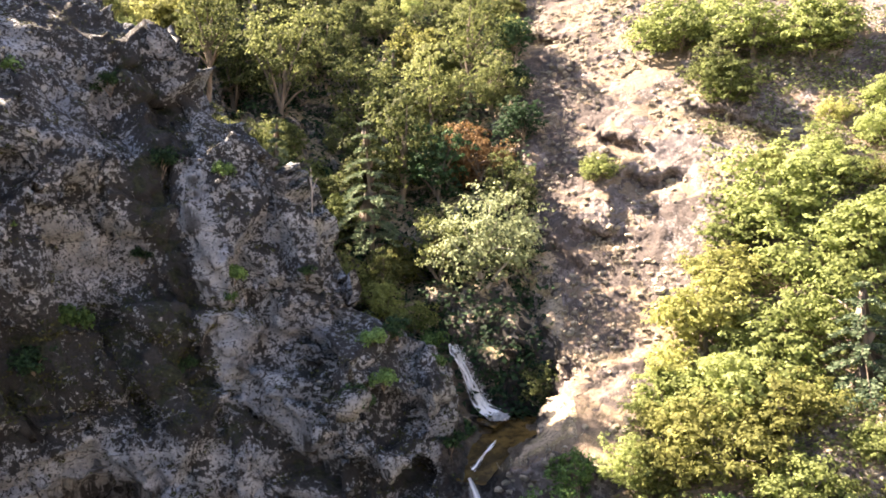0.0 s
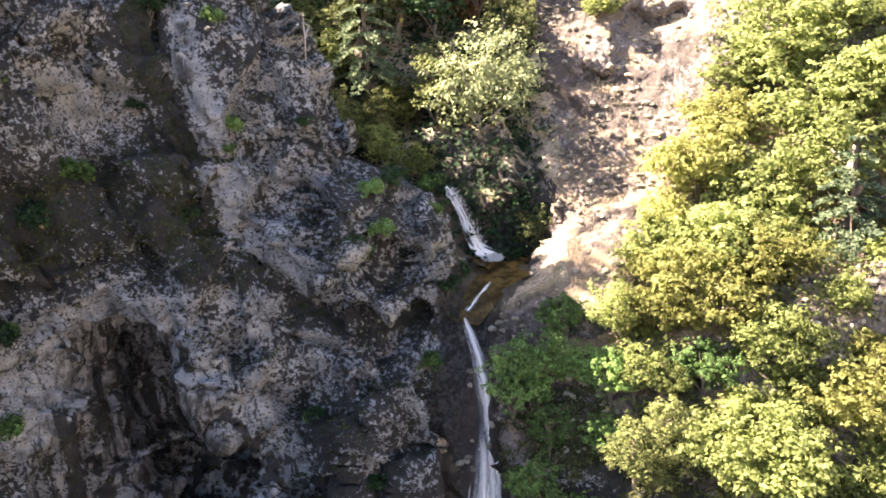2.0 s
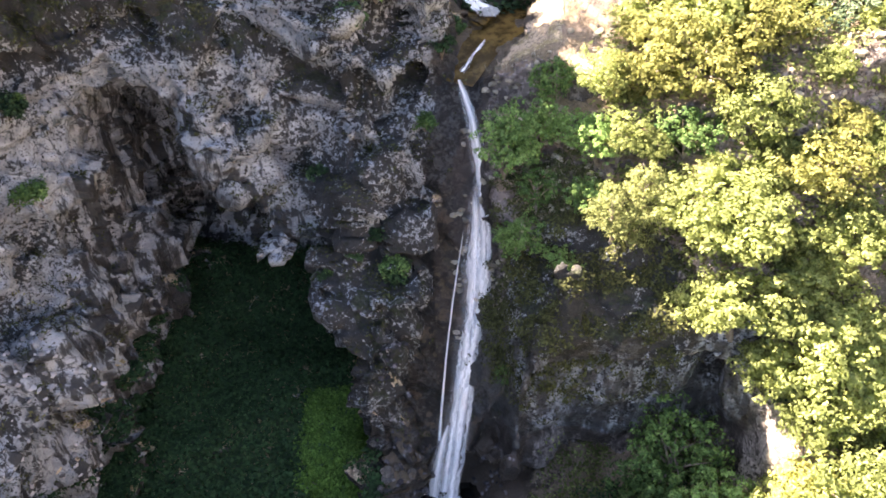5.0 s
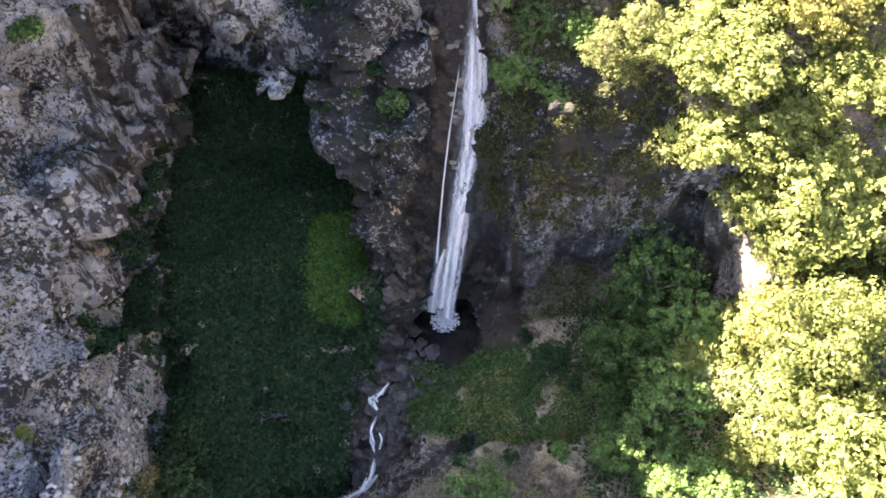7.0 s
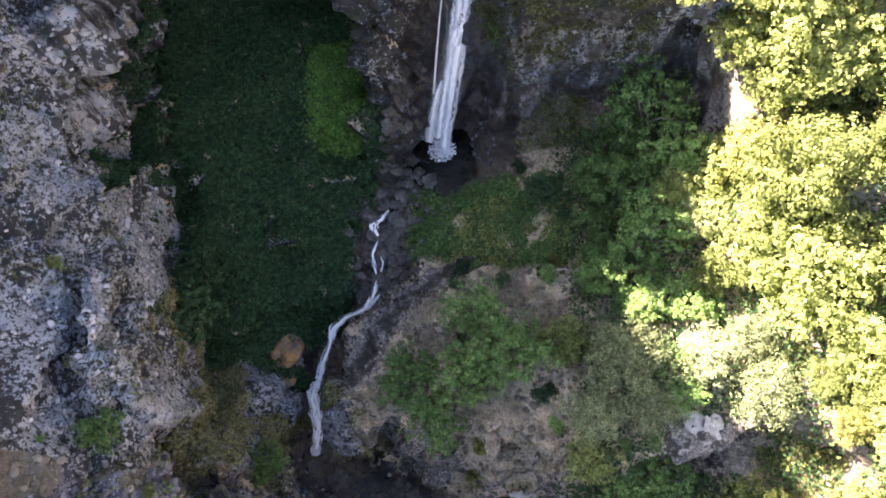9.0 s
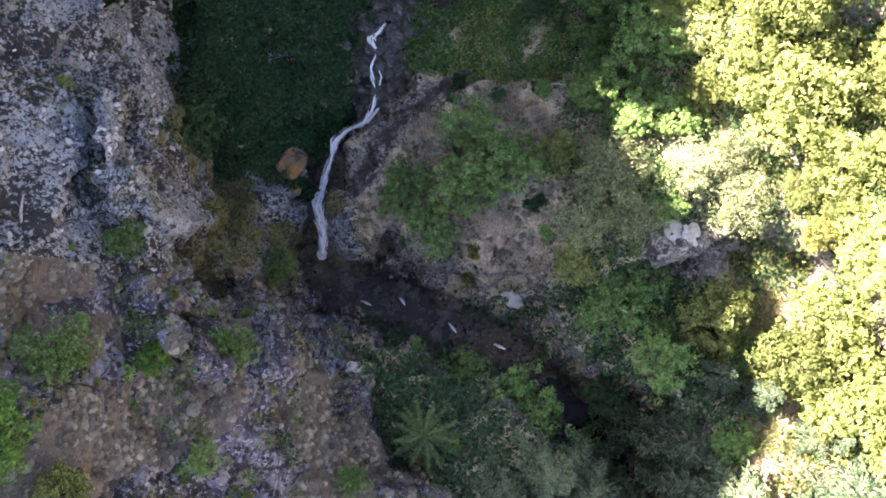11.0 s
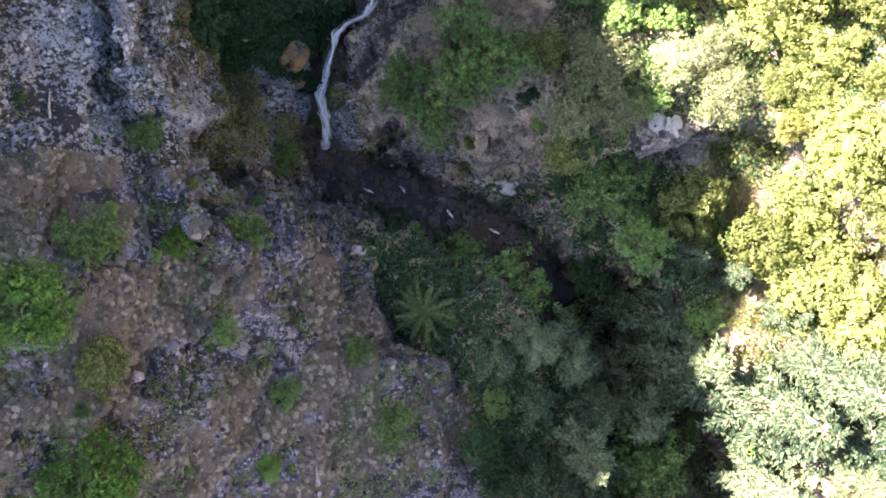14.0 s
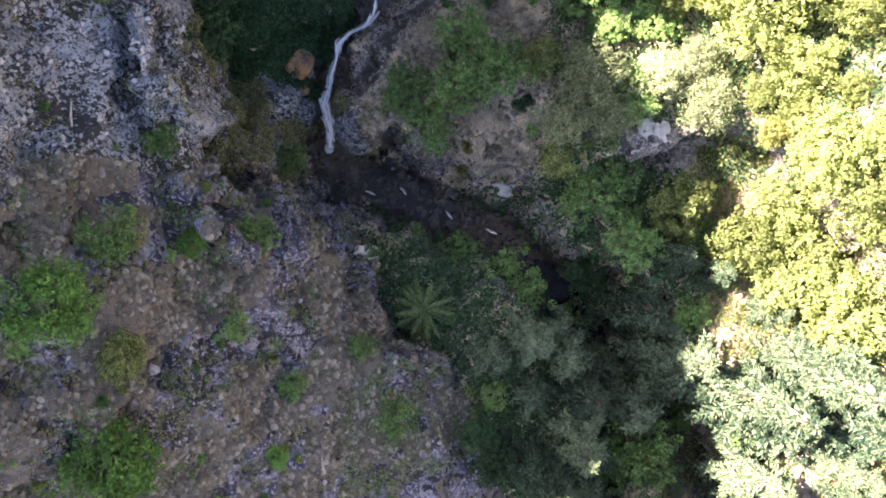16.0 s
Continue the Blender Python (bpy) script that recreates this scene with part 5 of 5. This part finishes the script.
# ---- water ----
def ribbon(name, rows, mat, parent, proud=0.25, across=9, start=0.0, steps=8, bulge=0.10):
    """Falling water along rows of (x, y, z, half width): a curved sheet with folds, carrying its own run of texture."""
    rows = np.asarray(rows, float)
    t = np.linspace(0, len(rows) - 1, (len(rows) - 1) * steps + 1)
    line = np.column_stack([np.interp(t, np.arange(len(rows)), rows[:, k]) for k in range(4)])
    for _ in range(2):
        line[1:-1] = (line[:-2] + 2 * line[1:-1] + line[2:]) / 4
    along = np.gradient(line[:, :3], axis=0)
    side = np.cross(along, (0, -0.6, 0.8))
    side /= np.linalg.norm(side, axis=1, keepdims=True)
    out = np.cross(along, side)
    out /= np.linalg.norm(out, axis=1, keepdims=True)
    out *= np.sign(out[:, 2:3] - out[:, 1:2])
    u = np.linspace(-1, 1, across)
    run = np.concatenate([[0], np.linalg.norm(np.diff(line[:, :3], axis=0), axis=1).cumsum()])
    wild = np.column_stack([run, run * 0 + len(rows), run * 0])
    ragged = np.where(u[None] < 0, value_noise(wild, 2.2, 14)[:, None], value_noise(wild, 2.6, 15)[:, None]) * np.abs(u)[None]
    spread = line[:, 3:4] * 1.15 * u[None] * (1 + 0.28 * ragged)
    fold = 0.05 * np.sin(u * 4 + run[:, None] * 0.5) + 0.08 * value_noise(wild, 1.6, 16)[:, None]
    v = line[:, None, :3] + side[:, None] * spread[:, :, None] + out[:, None] * (proud + bulge * (1 - u ** 2)[None] + fold)[:, :, None]
    i = np.arange(v.shape[0] * across).reshape(-1, across)
    f = np.stack([i[:-1, :-1], i[:-1, 1:], i[1:, 1:], i[1:, :-1]], 2).reshape(-1, 4)
    me = mesh_of(name, v.reshape(-1, 3), f)
    uv = np.stack(np.broadcast_arrays((u[None] + 1) / 2, run[:, None] * 0.12 + start), 2).reshape(-1, 2)
    me.uv_layers.new(name="run").data.foreach_set("uv", uv[f.ravel()].astype(np.float32).ravel())
    me.materials.append(mat)
    ob = new(name, me)
    ob.parent = parent
    return ob


def waterfall(label, strands, mat=white_water):
    fall = tagged(new("waterfall"), label, "waterfall", "waterfalls of the gorge")
    for name, rows, proud, across, start in strands:
        ribbon(name, rows, mat, fall, proud, across, start)


waterfall("tall white waterfall sliding down dark wet rock", [
    ("main_strand", [(2.35, 49.6, 30.2, 0.2), (2.8, 49.0, 29.2, 0.42), (3.3, 48.3, 27.9, 0.48), (3.7, 47.4, 26.0, 0.6), (4.0, 46.3, 23.4, 0.72), (4.2, 45.0, 20.5, 0.85), (4.15, 43.5, 17.2, 0.95),
                     (3.8, 42.2, 14.2, 0.95), (3.2, 40.9, 11.5, 0.9), (2.5, 38.8, 6.8, 0.8), (2.0, 37.2, 3.2, 0.75), (1.6, 35.8, 0.1, 0.75)], 0.5, 13, 0.25),
    ("veil", [(3.5, 46.8, 24.4, 0.4), (3.6, 45.2, 21.2, 0.7), (3.5, 43.6, 17.6, 0.95), (3.2, 42.0, 14.0, 1.0), (2.7, 40.6, 11.0, 0.95), (2.0, 38.9, 7.0, 0.85), (1.4, 37.4, 3.5, 0.85), (1.1, 36.3, 1.0, 0.9)], 0.36, 11, 0.0),
    ("lower_veil", [(1.5, 38.6, 6.6, 0.25), (1.0, 38.0, 5.2, 0.5), (0.6, 37.2, 3.2, 0.7), (0.2, 36.2, 0.6, 0.8)], 0.5, 9, 0.2),
    ("side_strand", [(2.8, 45.2, 21.0, 0.06), (2.3, 44.0, 18.2, 0.1), (1.8, 42.6, 15.0, 0.12), (1.3, 41.0, 11.4, 0.14), (0.9, 39.2, 7.4, 0.16), (0.7, 38.2, 5.2, 0.2)], 0.5, 5, 0.1)])
waterfall("small white upper waterfall into a clear pool", [
    ("main_strand", [(1.5, 60.0, 36.5, 0.15), (1.9, 59.4, 36.0, 0.3), (2.5, 58.6, 35.0, 0.36), (3.2, 57.8, 33.6, 0.45), (3.9, 57.1, 32.4, 0.55), (4.9, 56.7, 32.1, 0.5)], 0.3, 9, 0.3)], churned_water)
waterfall("white cascade down a narrow dark rock chute", [
    ("upper_run", [(-4.6, 23.0, -3.4, 0.14), (-5.7, 21.9, -3.6, 0.3), (-7.5, 21.3, -4.0, 0.2), (-8.6, 20.4, -4.4, 0.42), (-8.9, 19.3, -4.9, 0.18), (-9.5, 17.9, -5.5, 0.3), (-9.9, 16.8, -6.0, 0.26)], 0.5, 11, 0.3),
    ("main_strand", [(-9.5, 17.9, -5.5, 0.25), (-10.0, 16.5, -6.2, 0.34), (-10.7, 15.4, -7.0, 0.72), (-10.4, 14.2, -8.0, 0.62), (-10.2, 12.8, -9.0, 0.5), (-10.5, 11.1, -9.9, 0.34)], 0.75, 13, 0.3),
    ("inner_strand", [(-9.9, 16.6, -6.2, 0.3), (-10.6, 15.4, -7.0, 0.6), (-10.4, 14.2, -8.0, 0.55), (-10.2, 12.8, -9.0, 0.45), (-10.5, 11.4, -9.8, 0.35)], 0.95, 9, 0.3)], churned_water)


def brook_sheet(name, rows, label, lift=-0.3, mat=stream_water):
    """A stretch of water between its banks along rows of (x, y, z, half width)."""
    rows = np.asarray(rows, float)
    t = np.linspace(0, len(rows) - 1, (len(rows) - 1) * 8 + 1)
    line = np.column_stack([np.interp(t, np.arange(len(rows)), rows[:, k]) for k in range(4)])
    for _ in range(3):
        line[1:-1] = (line[:-2] + 2 * line[1:-1] + line[2:]) / 4
    along = np.gradient(line[:, :2], axis=0)
    along /= np.linalg.norm(along, axis=1, keepdims=True)
    side = np.column_stack([along[:, 1], -along[:, 0], np.zeros(len(t))])
    u = np.linspace(-1.25, 1.25, 9)
    v = line[:, None, :3] + side[:, None] * (line[:, 3:4] * u[None])[:, :, None] + (0, 0, lift)
    i = np.arange(v.shape[0] * 9).reshape(-1, 9)
    f = np.stack([i[:-1, :-1], i[:-1, 1:], i[1:, 1:], i[1:, :-1]], 2).reshape(-1, 4)
    v = v.reshape(-1, 3)
    v[:, 2] += value_noise(v, 0.5, 3) * 0.03
    thing(name, v, f, mat, label, "water", "structure")


def riffle(label, places):
    """A thin torn run of white water over the stones of the brook, along places of (x, y, half width)."""
    run = tagged(new("riffle"), label, "riffle", "riffles of the brook")
    ribbon("strand", [(x, y, max(ground_at(x, y)[0].z, brook_at(np.array([x]), np.array([y]))[1][0] - 0.3) + 0.33, w) for x, y, w in places], broken_water, run, 0.25, 7, 0.4)


STEPS, RIFFLE = "white water over a step of the brook", "small white riffle in the lower brook"
for places in ([(-3.6, 30.0, 0.12), (-4.2, 29.3, 0.25), (-4.9, 28.7, 0.40), (-4.6, 28.0, 0.35), (-4.3, 27.5, 0.15)], [(-4.6, 27.2, 0.1), (-5.0, 26.2, 0.2), (-4.9, 25.3, 0.24), (-4.7, 24.5, 0.14)], [(-4.4, 26.4, 0.08), (-4.1, 25.4, 0.14), (-4.3, 24.6, 0.10)], [(-4.7, 24.0, 0.16), (-4.9, 23.2, 0.28), (-5.2, 22.5, 0.3), (-6.0, 21.7, 0.34)]):
    riffle(STEPS, places)
riffle(STEPS, [(4.4, 52.9, 0.05), (4.0, 52.3, 0.16), (3.5, 51.6, 0.08), (3.1, 50.8, 0.16), (2.6, 49.9, 0.22)])
for places in ([(-7.1, 6.4, 0.05), (-6.5, 6.15, 0.2), (-6.0, 5.9, 0.05)], [(-3.3, 6.5, 0.06), (-3.0, 6.1, 0.22), (-2.8, 5.7, 0.05)], [(1.3, 4.0, 0.05), (1.7, 3.5, 0.22), (2.1, 3.0, 0.05)], [(5.6, 1.9, 0.06), (6.1, 1.65, 0.24), (6.7, 1.4, 0.06)]):
    riffle(RIFFLE, places)

brook_sheet("upper_pool", BROOK[1:5], "clear brown upper pool above the waterfall", -0.12, amber_water)
brook_sheet("plunge_pool", [(1.6, 37.6, -0.05, 1.8), (1.6, 35.7, -0.05, 2.5), (0.9, 33.6, -0.2, 2.3), (-0.8, 32.0, -0.5, 1.7)], "dark plunge pool below the waterfall", -0.12)
brook_sheet("brook", BROOK[6:11], "shallow brook between dark boulders")
brook_sheet("lower_brook", BROOK[12:19], "dark lower brook winding below the cascade")

# torn white water along the edges of the falls and over the brook's steps
def spray(rows, count, size, scatter, label, lift=0.62):
    rows = np.asarray(rows, float)
    t = rng.uniform(0, len(rows) - 1, count)
    line = np.column_stack([np.interp(t, np.arange(len(rows)), rows[:, k]) for k in range(4)])
    p = line[:, :3] + rng.normal(0, 1, (count, 3)) * (line[:, 3:4] * scatter) * (1, 0.3, 0.5) + (0, -0.2, lift) + rng.uniform(0, 0.45, (count, 1)) * (0, -0.3, 0.9)
    thing("white_water", *leaves(p, ball(count) * 0.4 + (0, -0.6, 0.8), size, 0.5), foam_white, label, "foam", "stuff")


CHUTE = [(-5.0, 22.6, -3.5, 0.3), (-5.7, 21.9, -3.6, 0.36), (-7.5, 21.3, -4.0, 0.4), (-8.6, 20.4, -4.4, 0.5), (-8.9, 19.3, -4.9, 0.34), (-9.5, 17.9, -5.5, 0.45), (-10.0, 16.5, -6.2, 0.5), (-10.5, 15.4, -7.0, 1.0), (-10.4, 14.2, -8.0, 0.9), (-10.2, 12.8, -9.0, 0.8), (-10.6, 11.1, -9.9, 0.6)]
spray(CHUTE, 700, 0.07, 0.6, "white tumbling water of the cascade", 0.6)
spray([(1.9, 59.4, 36.0, 0.3), (2.5, 58.6, 35.0, 0.36), (3.2, 57.8, 33.6, 0.45), (3.9, 57.1, 32.4, 0.5)], 900, 0.09, 0.6, "white tumbling water of the upper fall")

# foam where the falls strike the water
for spot, r, label in (((1.3, 35.3, 0.1), 1.3, "white foam at the foot of the tall waterfall"), ((4.9, 56.6, 32.1), 0.9, "white foam below the upper waterfall"), ((-10.7, 10.7, -10.0), 0.5, "white foam below the cascade")):
    p = ball(900) * rng.uniform(0.1, 1, (900, 1)) ** 0.6 * (r, r, 0.35 * r)
    p[:, 2] = np.abs(p[:, 2]) * np.clip(1.3 - np.hypot(p[:, 0], p[:, 1]) / r, 0.15, 1)
    v, f = leaves(p + np.array(spot), ball(900) + (0, 0, 0.6), 0.16, 0.9, 0.3)
    thing("foam", v, f, foam_white, label, "foam", "stuff", True)


# ---- stones ----
def boulder(name, mat, label, seed, group):
    """A broken, rounded stone of radius 1."""
    bm = bmesh.new()
    bmesh.ops.create_icosphere(bm, subdivisions=3, radius=1)
    p = np.array([v.co[:] for v in bm.verts])
    p *= (1 + 0.26 * facets(p + seed * 5.1, 0.8, seed) + 0.12 * value_noise(p + seed, 0.6, seed) + 0.07 * value_noise(p + seed, 0.25, seed + 2))[:, None]
    p *= (1.0, 0.8, 0.6)
    for v, c in zip(bm.verts, p):
        v.co = c
    me = bpy.data.meshes.new(name)
    bm.to_mesh(me)
    bm.free()
    me.materials.append(mat)
    return tagged(new(name, me), label, "boulder", group)


def strewn(models, rows, sink=0.3, lift=0.0):
    for k, (x, y, r) in enumerate(rows):
        spot, n = ground_at(x, y)
        m = Matrix.Translation(spot + Vector((0, 0, r * (0.6 - sink) * 0.5 + lift))) @ pose(0, 0, 0, rng.uniform(-25, 25), rng.uniform(-25, 25), rng.uniform(0, 360)) @ Matrix.Diagonal((r, r, r, 1))
        set_down(models, k, m)


stones = [boulder("boulder", boulder_stone, "dark wet boulder in the brook bed", k, "boulders in the brook") for k in range(5)]
rows = []
for a, b, n in ((5, 6, 20), (6, 7, 84), (7, 8, 66), (8, 9, 62), (9, 10, 10), (13, 14, 44), (14, 15, 42), (15, 16, 22), (12, 13, 10)):
    for _ in range(n):
        u = rng.uniform(0.6, 1) if a == 5 else rng.random()
        c = np.array(BROOK[a]) * (1 - u) + np.array(BROOK[b]) * u
        w = rng.normal(0, 0.85) * c[3]
        d = np.array(BROOK[b][:2]) - np.array(BROOK[a][:2])
        d = d / np.linalg.norm(d)
        rows.append((c[0] + d[1] * w, c[1] - d[0] * w, rng.choice((0.18, 0.26, 0.36, 0.50, 0.70), p=(0.26, 0.3, 0.26, 0.14, 0.04))))
strewn(stones, rows, 0.3, 0.3)
mossy = [boulder("boulder", rusty_stone, "boulder with orange lichen beside the cascade", 21, "lichened boulders")]
strewn(mossy, [(-12.0, 17.6, 1.3), (-12.3, 16.0, 1.0)])
pales = [boulder("boulder", pale_stone, "pale grey boulder lying on the dry hillside", 9, "pale boulders"), boulder("boulder", pale_stone, "pale boulder at the knoll's edge", 12, "pale boulders")]
strewn(pales, [(-20.3, -8.2, 0.45), (7.0, 5.6, 0.95), (18.4, 9.5, 0.9), (19.6, 9.0, 0.8), (30.5, 14.5, 1.1), (29.0, 13.2, 0.7), (5.9, 26.6, 0.45), (-6.5, -0.2, 0.6)])


# ---- the palm ----
def palm(x, y, tall, reach):
    spot, _ = ground_at(x, y)
    tree = new("palm_tree")
    tagged(tree, "green feathery palm with an arching crown", "palm")
    tree.location = spot
    part("trunk", *tube([(0, 0, -0.5), (0.1, 0, tall * 0.5), (0, 0.05, tall)], (0.32, 0.26, 0.24), 10), bark, tree)
    for k in range(15):
        w, rise = k * 2.4, rng.uniform(0.05, 0.6)
        r = reach * rng.uniform(0.85, 1.05)
        way = np.array((np.cos(w), np.sin(w), 0))
        s = np.linspace(0, 1, 9)
        line = way * (r * s * (1 - 0.15 * rise))[:, None]
        line[:, 2] = tall + r * (rise * s - (0.35 + rise * 0.55) * s * s)
        side = np.array((-way[1], way[0], 0))
        pieces = [tube(line, np.linspace(0.035, 0.008, 9), 4)]
        u = np.repeat(np.linspace(0.10, 0.99, 22), 2)
        base = np.column_stack([np.interp(u, s, line[:, j]) for j in range(3)])
        hand = np.tile((1.0, -1.0), 22)[:, None]
        length = (0.27 * np.sin(np.pi * np.clip(u * 0.85 + 0.12, 0, 1)) + 0.1)[:, None]
        tip = base + (side * hand * 0.8 + way * 0.6 + np.array((0, 0, -0.15))) * length
        wide = way * 0.06
        v = np.stack([base - wide, base + wide, tip + wide * 0.2, tip - wide * 0.2], 1).reshape(-1, 3)
        pieces.append((v, np.arange(len(v)).reshape(-1, 4)))
        part("frond", *joined(pieces), palm_leaf, tree, smooth=False)


palm(-1.0, -5.6, 4.6, 3.1)


# ---- shrubs on rock and dead wood ----
def clinging(models, rows):
    """Shrubs on the cliff at rows of (x, y, z, radius), each set on the rock nearest to its place."""
    for k, (x, y, z, r) in enumerate(rows):
        hit, n, _, _ = tree_of_land.find_nearest(Vector((x, y, z)))
        m = Matrix.Translation(hit - Vector((0, 0, 0.3 * r))) @ pose(0, 0, 0, 18, 0, rng.uniform(0, 360)) @ Matrix.Diagonal((r, r, r * rng.uniform(0.8, 1.2), 1))
        set_down(models, k, m)


CLIFF_SHRUBS = [(-17, 51.7, 50.5, 1.7), (-25.7, 51.3, 55.4, 1.6), (-21.4, 54.6, 55.8, 1.5), (-21.1, 47.1, 41.2, 1.7), (-22.5, 45.1, 39.3, 1.6), (-11.2, 49.6, 43.8, 1), (-7.8, 49.9, 43.4, 0.9), (-3.5, 49.2, 39.9, 1.4), (-4.1, 46.7, 36, 1.3), (-13.2, 52.6, 49.4, 1.1), (-14.9, 48.5, 38, 0.9), (-23.5, 44.9, 47, 0.7), (-24.3, 82.4, 59.8, 1.5), (-23.8, 42.6, 33.5, 1.3), (2.1, 54.6, 31.3, 1.2), (-2.4, 48.1, 36.9, 1.2), (-24.2, 42.1, 33.2, 1.5), (-24.4, 41, 27.5, 1.8), (-7.5, 46.5, 24.6, 1), (-2.2, 41, 20.3, 1.4), (-3.7, 42.6, 21.9, 1.1), (0.2, 47.5, 27.8, 1.2), (-7.2, 41.7, 19.1, 0.7), (-0, 60.5, 36.4, 1.6)]
MORE_CLIFF_SHRUBS = [(1.1, 50.7, 32.6, 1.4), (-12.4, 49.3, 42.1, 0.7), (-2, 41.2, 19.9, 1.4), (-6.9, 41.9, 19.4, 0.7), (-4.8, 42.4, 21, 0.8), (-7.8, 46.6, 24.4, 0.7), (-1.5, 51.3, 40.5, 1.2), (0.3, 51.1, 37.2, 1), (-18, 49.1, 44.6, 0.9)]
ledge_shrubs = [shrub("shrub", dark_leaf, "dark green shrub clinging to the shaded cliff", group="shrubs on the cliff"), shrub("shrub", green_leaf, "green shrub clinging to the shaded cliff", group="shrubs on the cliff")]
clinging(ledge_shrubs, CLIFF_SHRUBS + MORE_CLIFF_SHRUBS)
hill_shrubs = [shrub("shrub", green_leaf, "small green shrub on the dry hillside", group="shrubs on the hillside"), shrub("shrub", lime_leaf, "small olive shrub on the dry hillside", group="shrubs on the hillside")]
spots = []
while len(spots) < 60:
    x, y = rng.uniform(-32, 2), rng.uniform(-22, 20)
    if x < float(ramp(y, (-22, 2), (-8, -8), (5, -13), (12, -21), (20, -22))):
        spots.append((x, y, rng.uniform(0.3, 0.85)))
planted(hill_shrubs, spots, 0.1)
bank_shrubs = [shrub("shrub", green_leaf, "green shrub beside the brook", group="shrubs by the brook"), shrub("shrub", dark_leaf, "dark green shrub in the gorge's shade", group="shrubs by the brook"), shrub("shrub", yellow_leaf, "yellowing shrub beside the brook", group="shrubs by the brook")]
spots = []
while len(spots) < 70:
    x, y = rng.uniform(-8, 20), rng.uniform(-20, 33)
    d, _, w = brook_at(np.array([x]), np.array([y]))
    if d[0] > w[0] + 1.2 and x > float(ramp(y, (-20, 6), (-10, 0), (0, -6), (10, -6), (20, -3), (33, 5))):
        spots.append((x, y, rng.uniform(0.4, 1.1)))
planted(bank_shrubs, spots, 0.1)

for k, (a, b, r) in enumerate((((8.2, 22.6), (12.4, 21.8), 0.09), ((9.0, 22.0), (12.6, 22.4), 0.07), ((10.8, 21.2), (12.4, 22.6), 0.06), ((15.8, 20.5), (18.0, 17.6), 0.07))):
    pa, pb = ground_at(*a)[0] + Vector((0, 0, 0.15)), ground_at(*b)[0] + Vector((0, 0, 0.35))
    mid = (pa + pb) / 2 + Vector((0.1, 0.1, 0.05))
    v, f = joined([tube([pa, mid, pb], (r, r * 0.85, r * 0.5), 7), tube([mid, mid.lerp(pb, 0.5) + Vector((0.3, 0.4, 0.25))], (r * 0.5, r * 0.2), 5)])
    thing("dead_branch", v, f, pale_bark, "bleached dead branch lying on dry grass", "branch", group="dead branches")

v, f = grown([tube([(0, 0, -0.3), (0.05, 0, 1.6), (0.0, 0.05, 3.4)], (0.06, 0.045, 0.02), 6), tube([(0.04, 0, 2.0), (0.4, 0.1, 2.7)], (0.02, 0.008), 5), tube([(0.02, 0, 2.5), (-0.3, -0.1, 3.1)], (0.02, 0.008), 5)])
dead = thing("dead_tree", v, f, pale_bark, "thin bare dead sapling on the cliff's edge", "dead tree")
dead.location = tree_of_land.find_nearest(Vector((-7.6, 52.2, 46.5)))[0]
for x, y, turn, size in ((-24.0, 9.5, -20, 2.2), (-9.5, -17.5, 30, 1.6), (27.5, 67.0, -25, 2.6)):
    spot, n = ground_at(x, y)
    v, f = grown([tube([(-size / 2, 0, 0.12), (0, 0.08, 0.2), (size / 2, 0, 0.12)], (0.07, 0.09, 0.04), 6), tube([(0.1, 0.05, 0.18), (0.5, 0.35, 0.35)], (0.03, 0.01), 5)])
    stick = thing("dead_branch", v, f, bark if y > 50 else pale_bark, "weathered dead branch lying on the slope", "branch", group="dead branches")
    stick.matrix_basis = Matrix.Translation(spot) @ n.to_track_quat("Z", "Y").to_matrix().to_4x4() @ pose(0, 0, 0, 0, 0, turn)
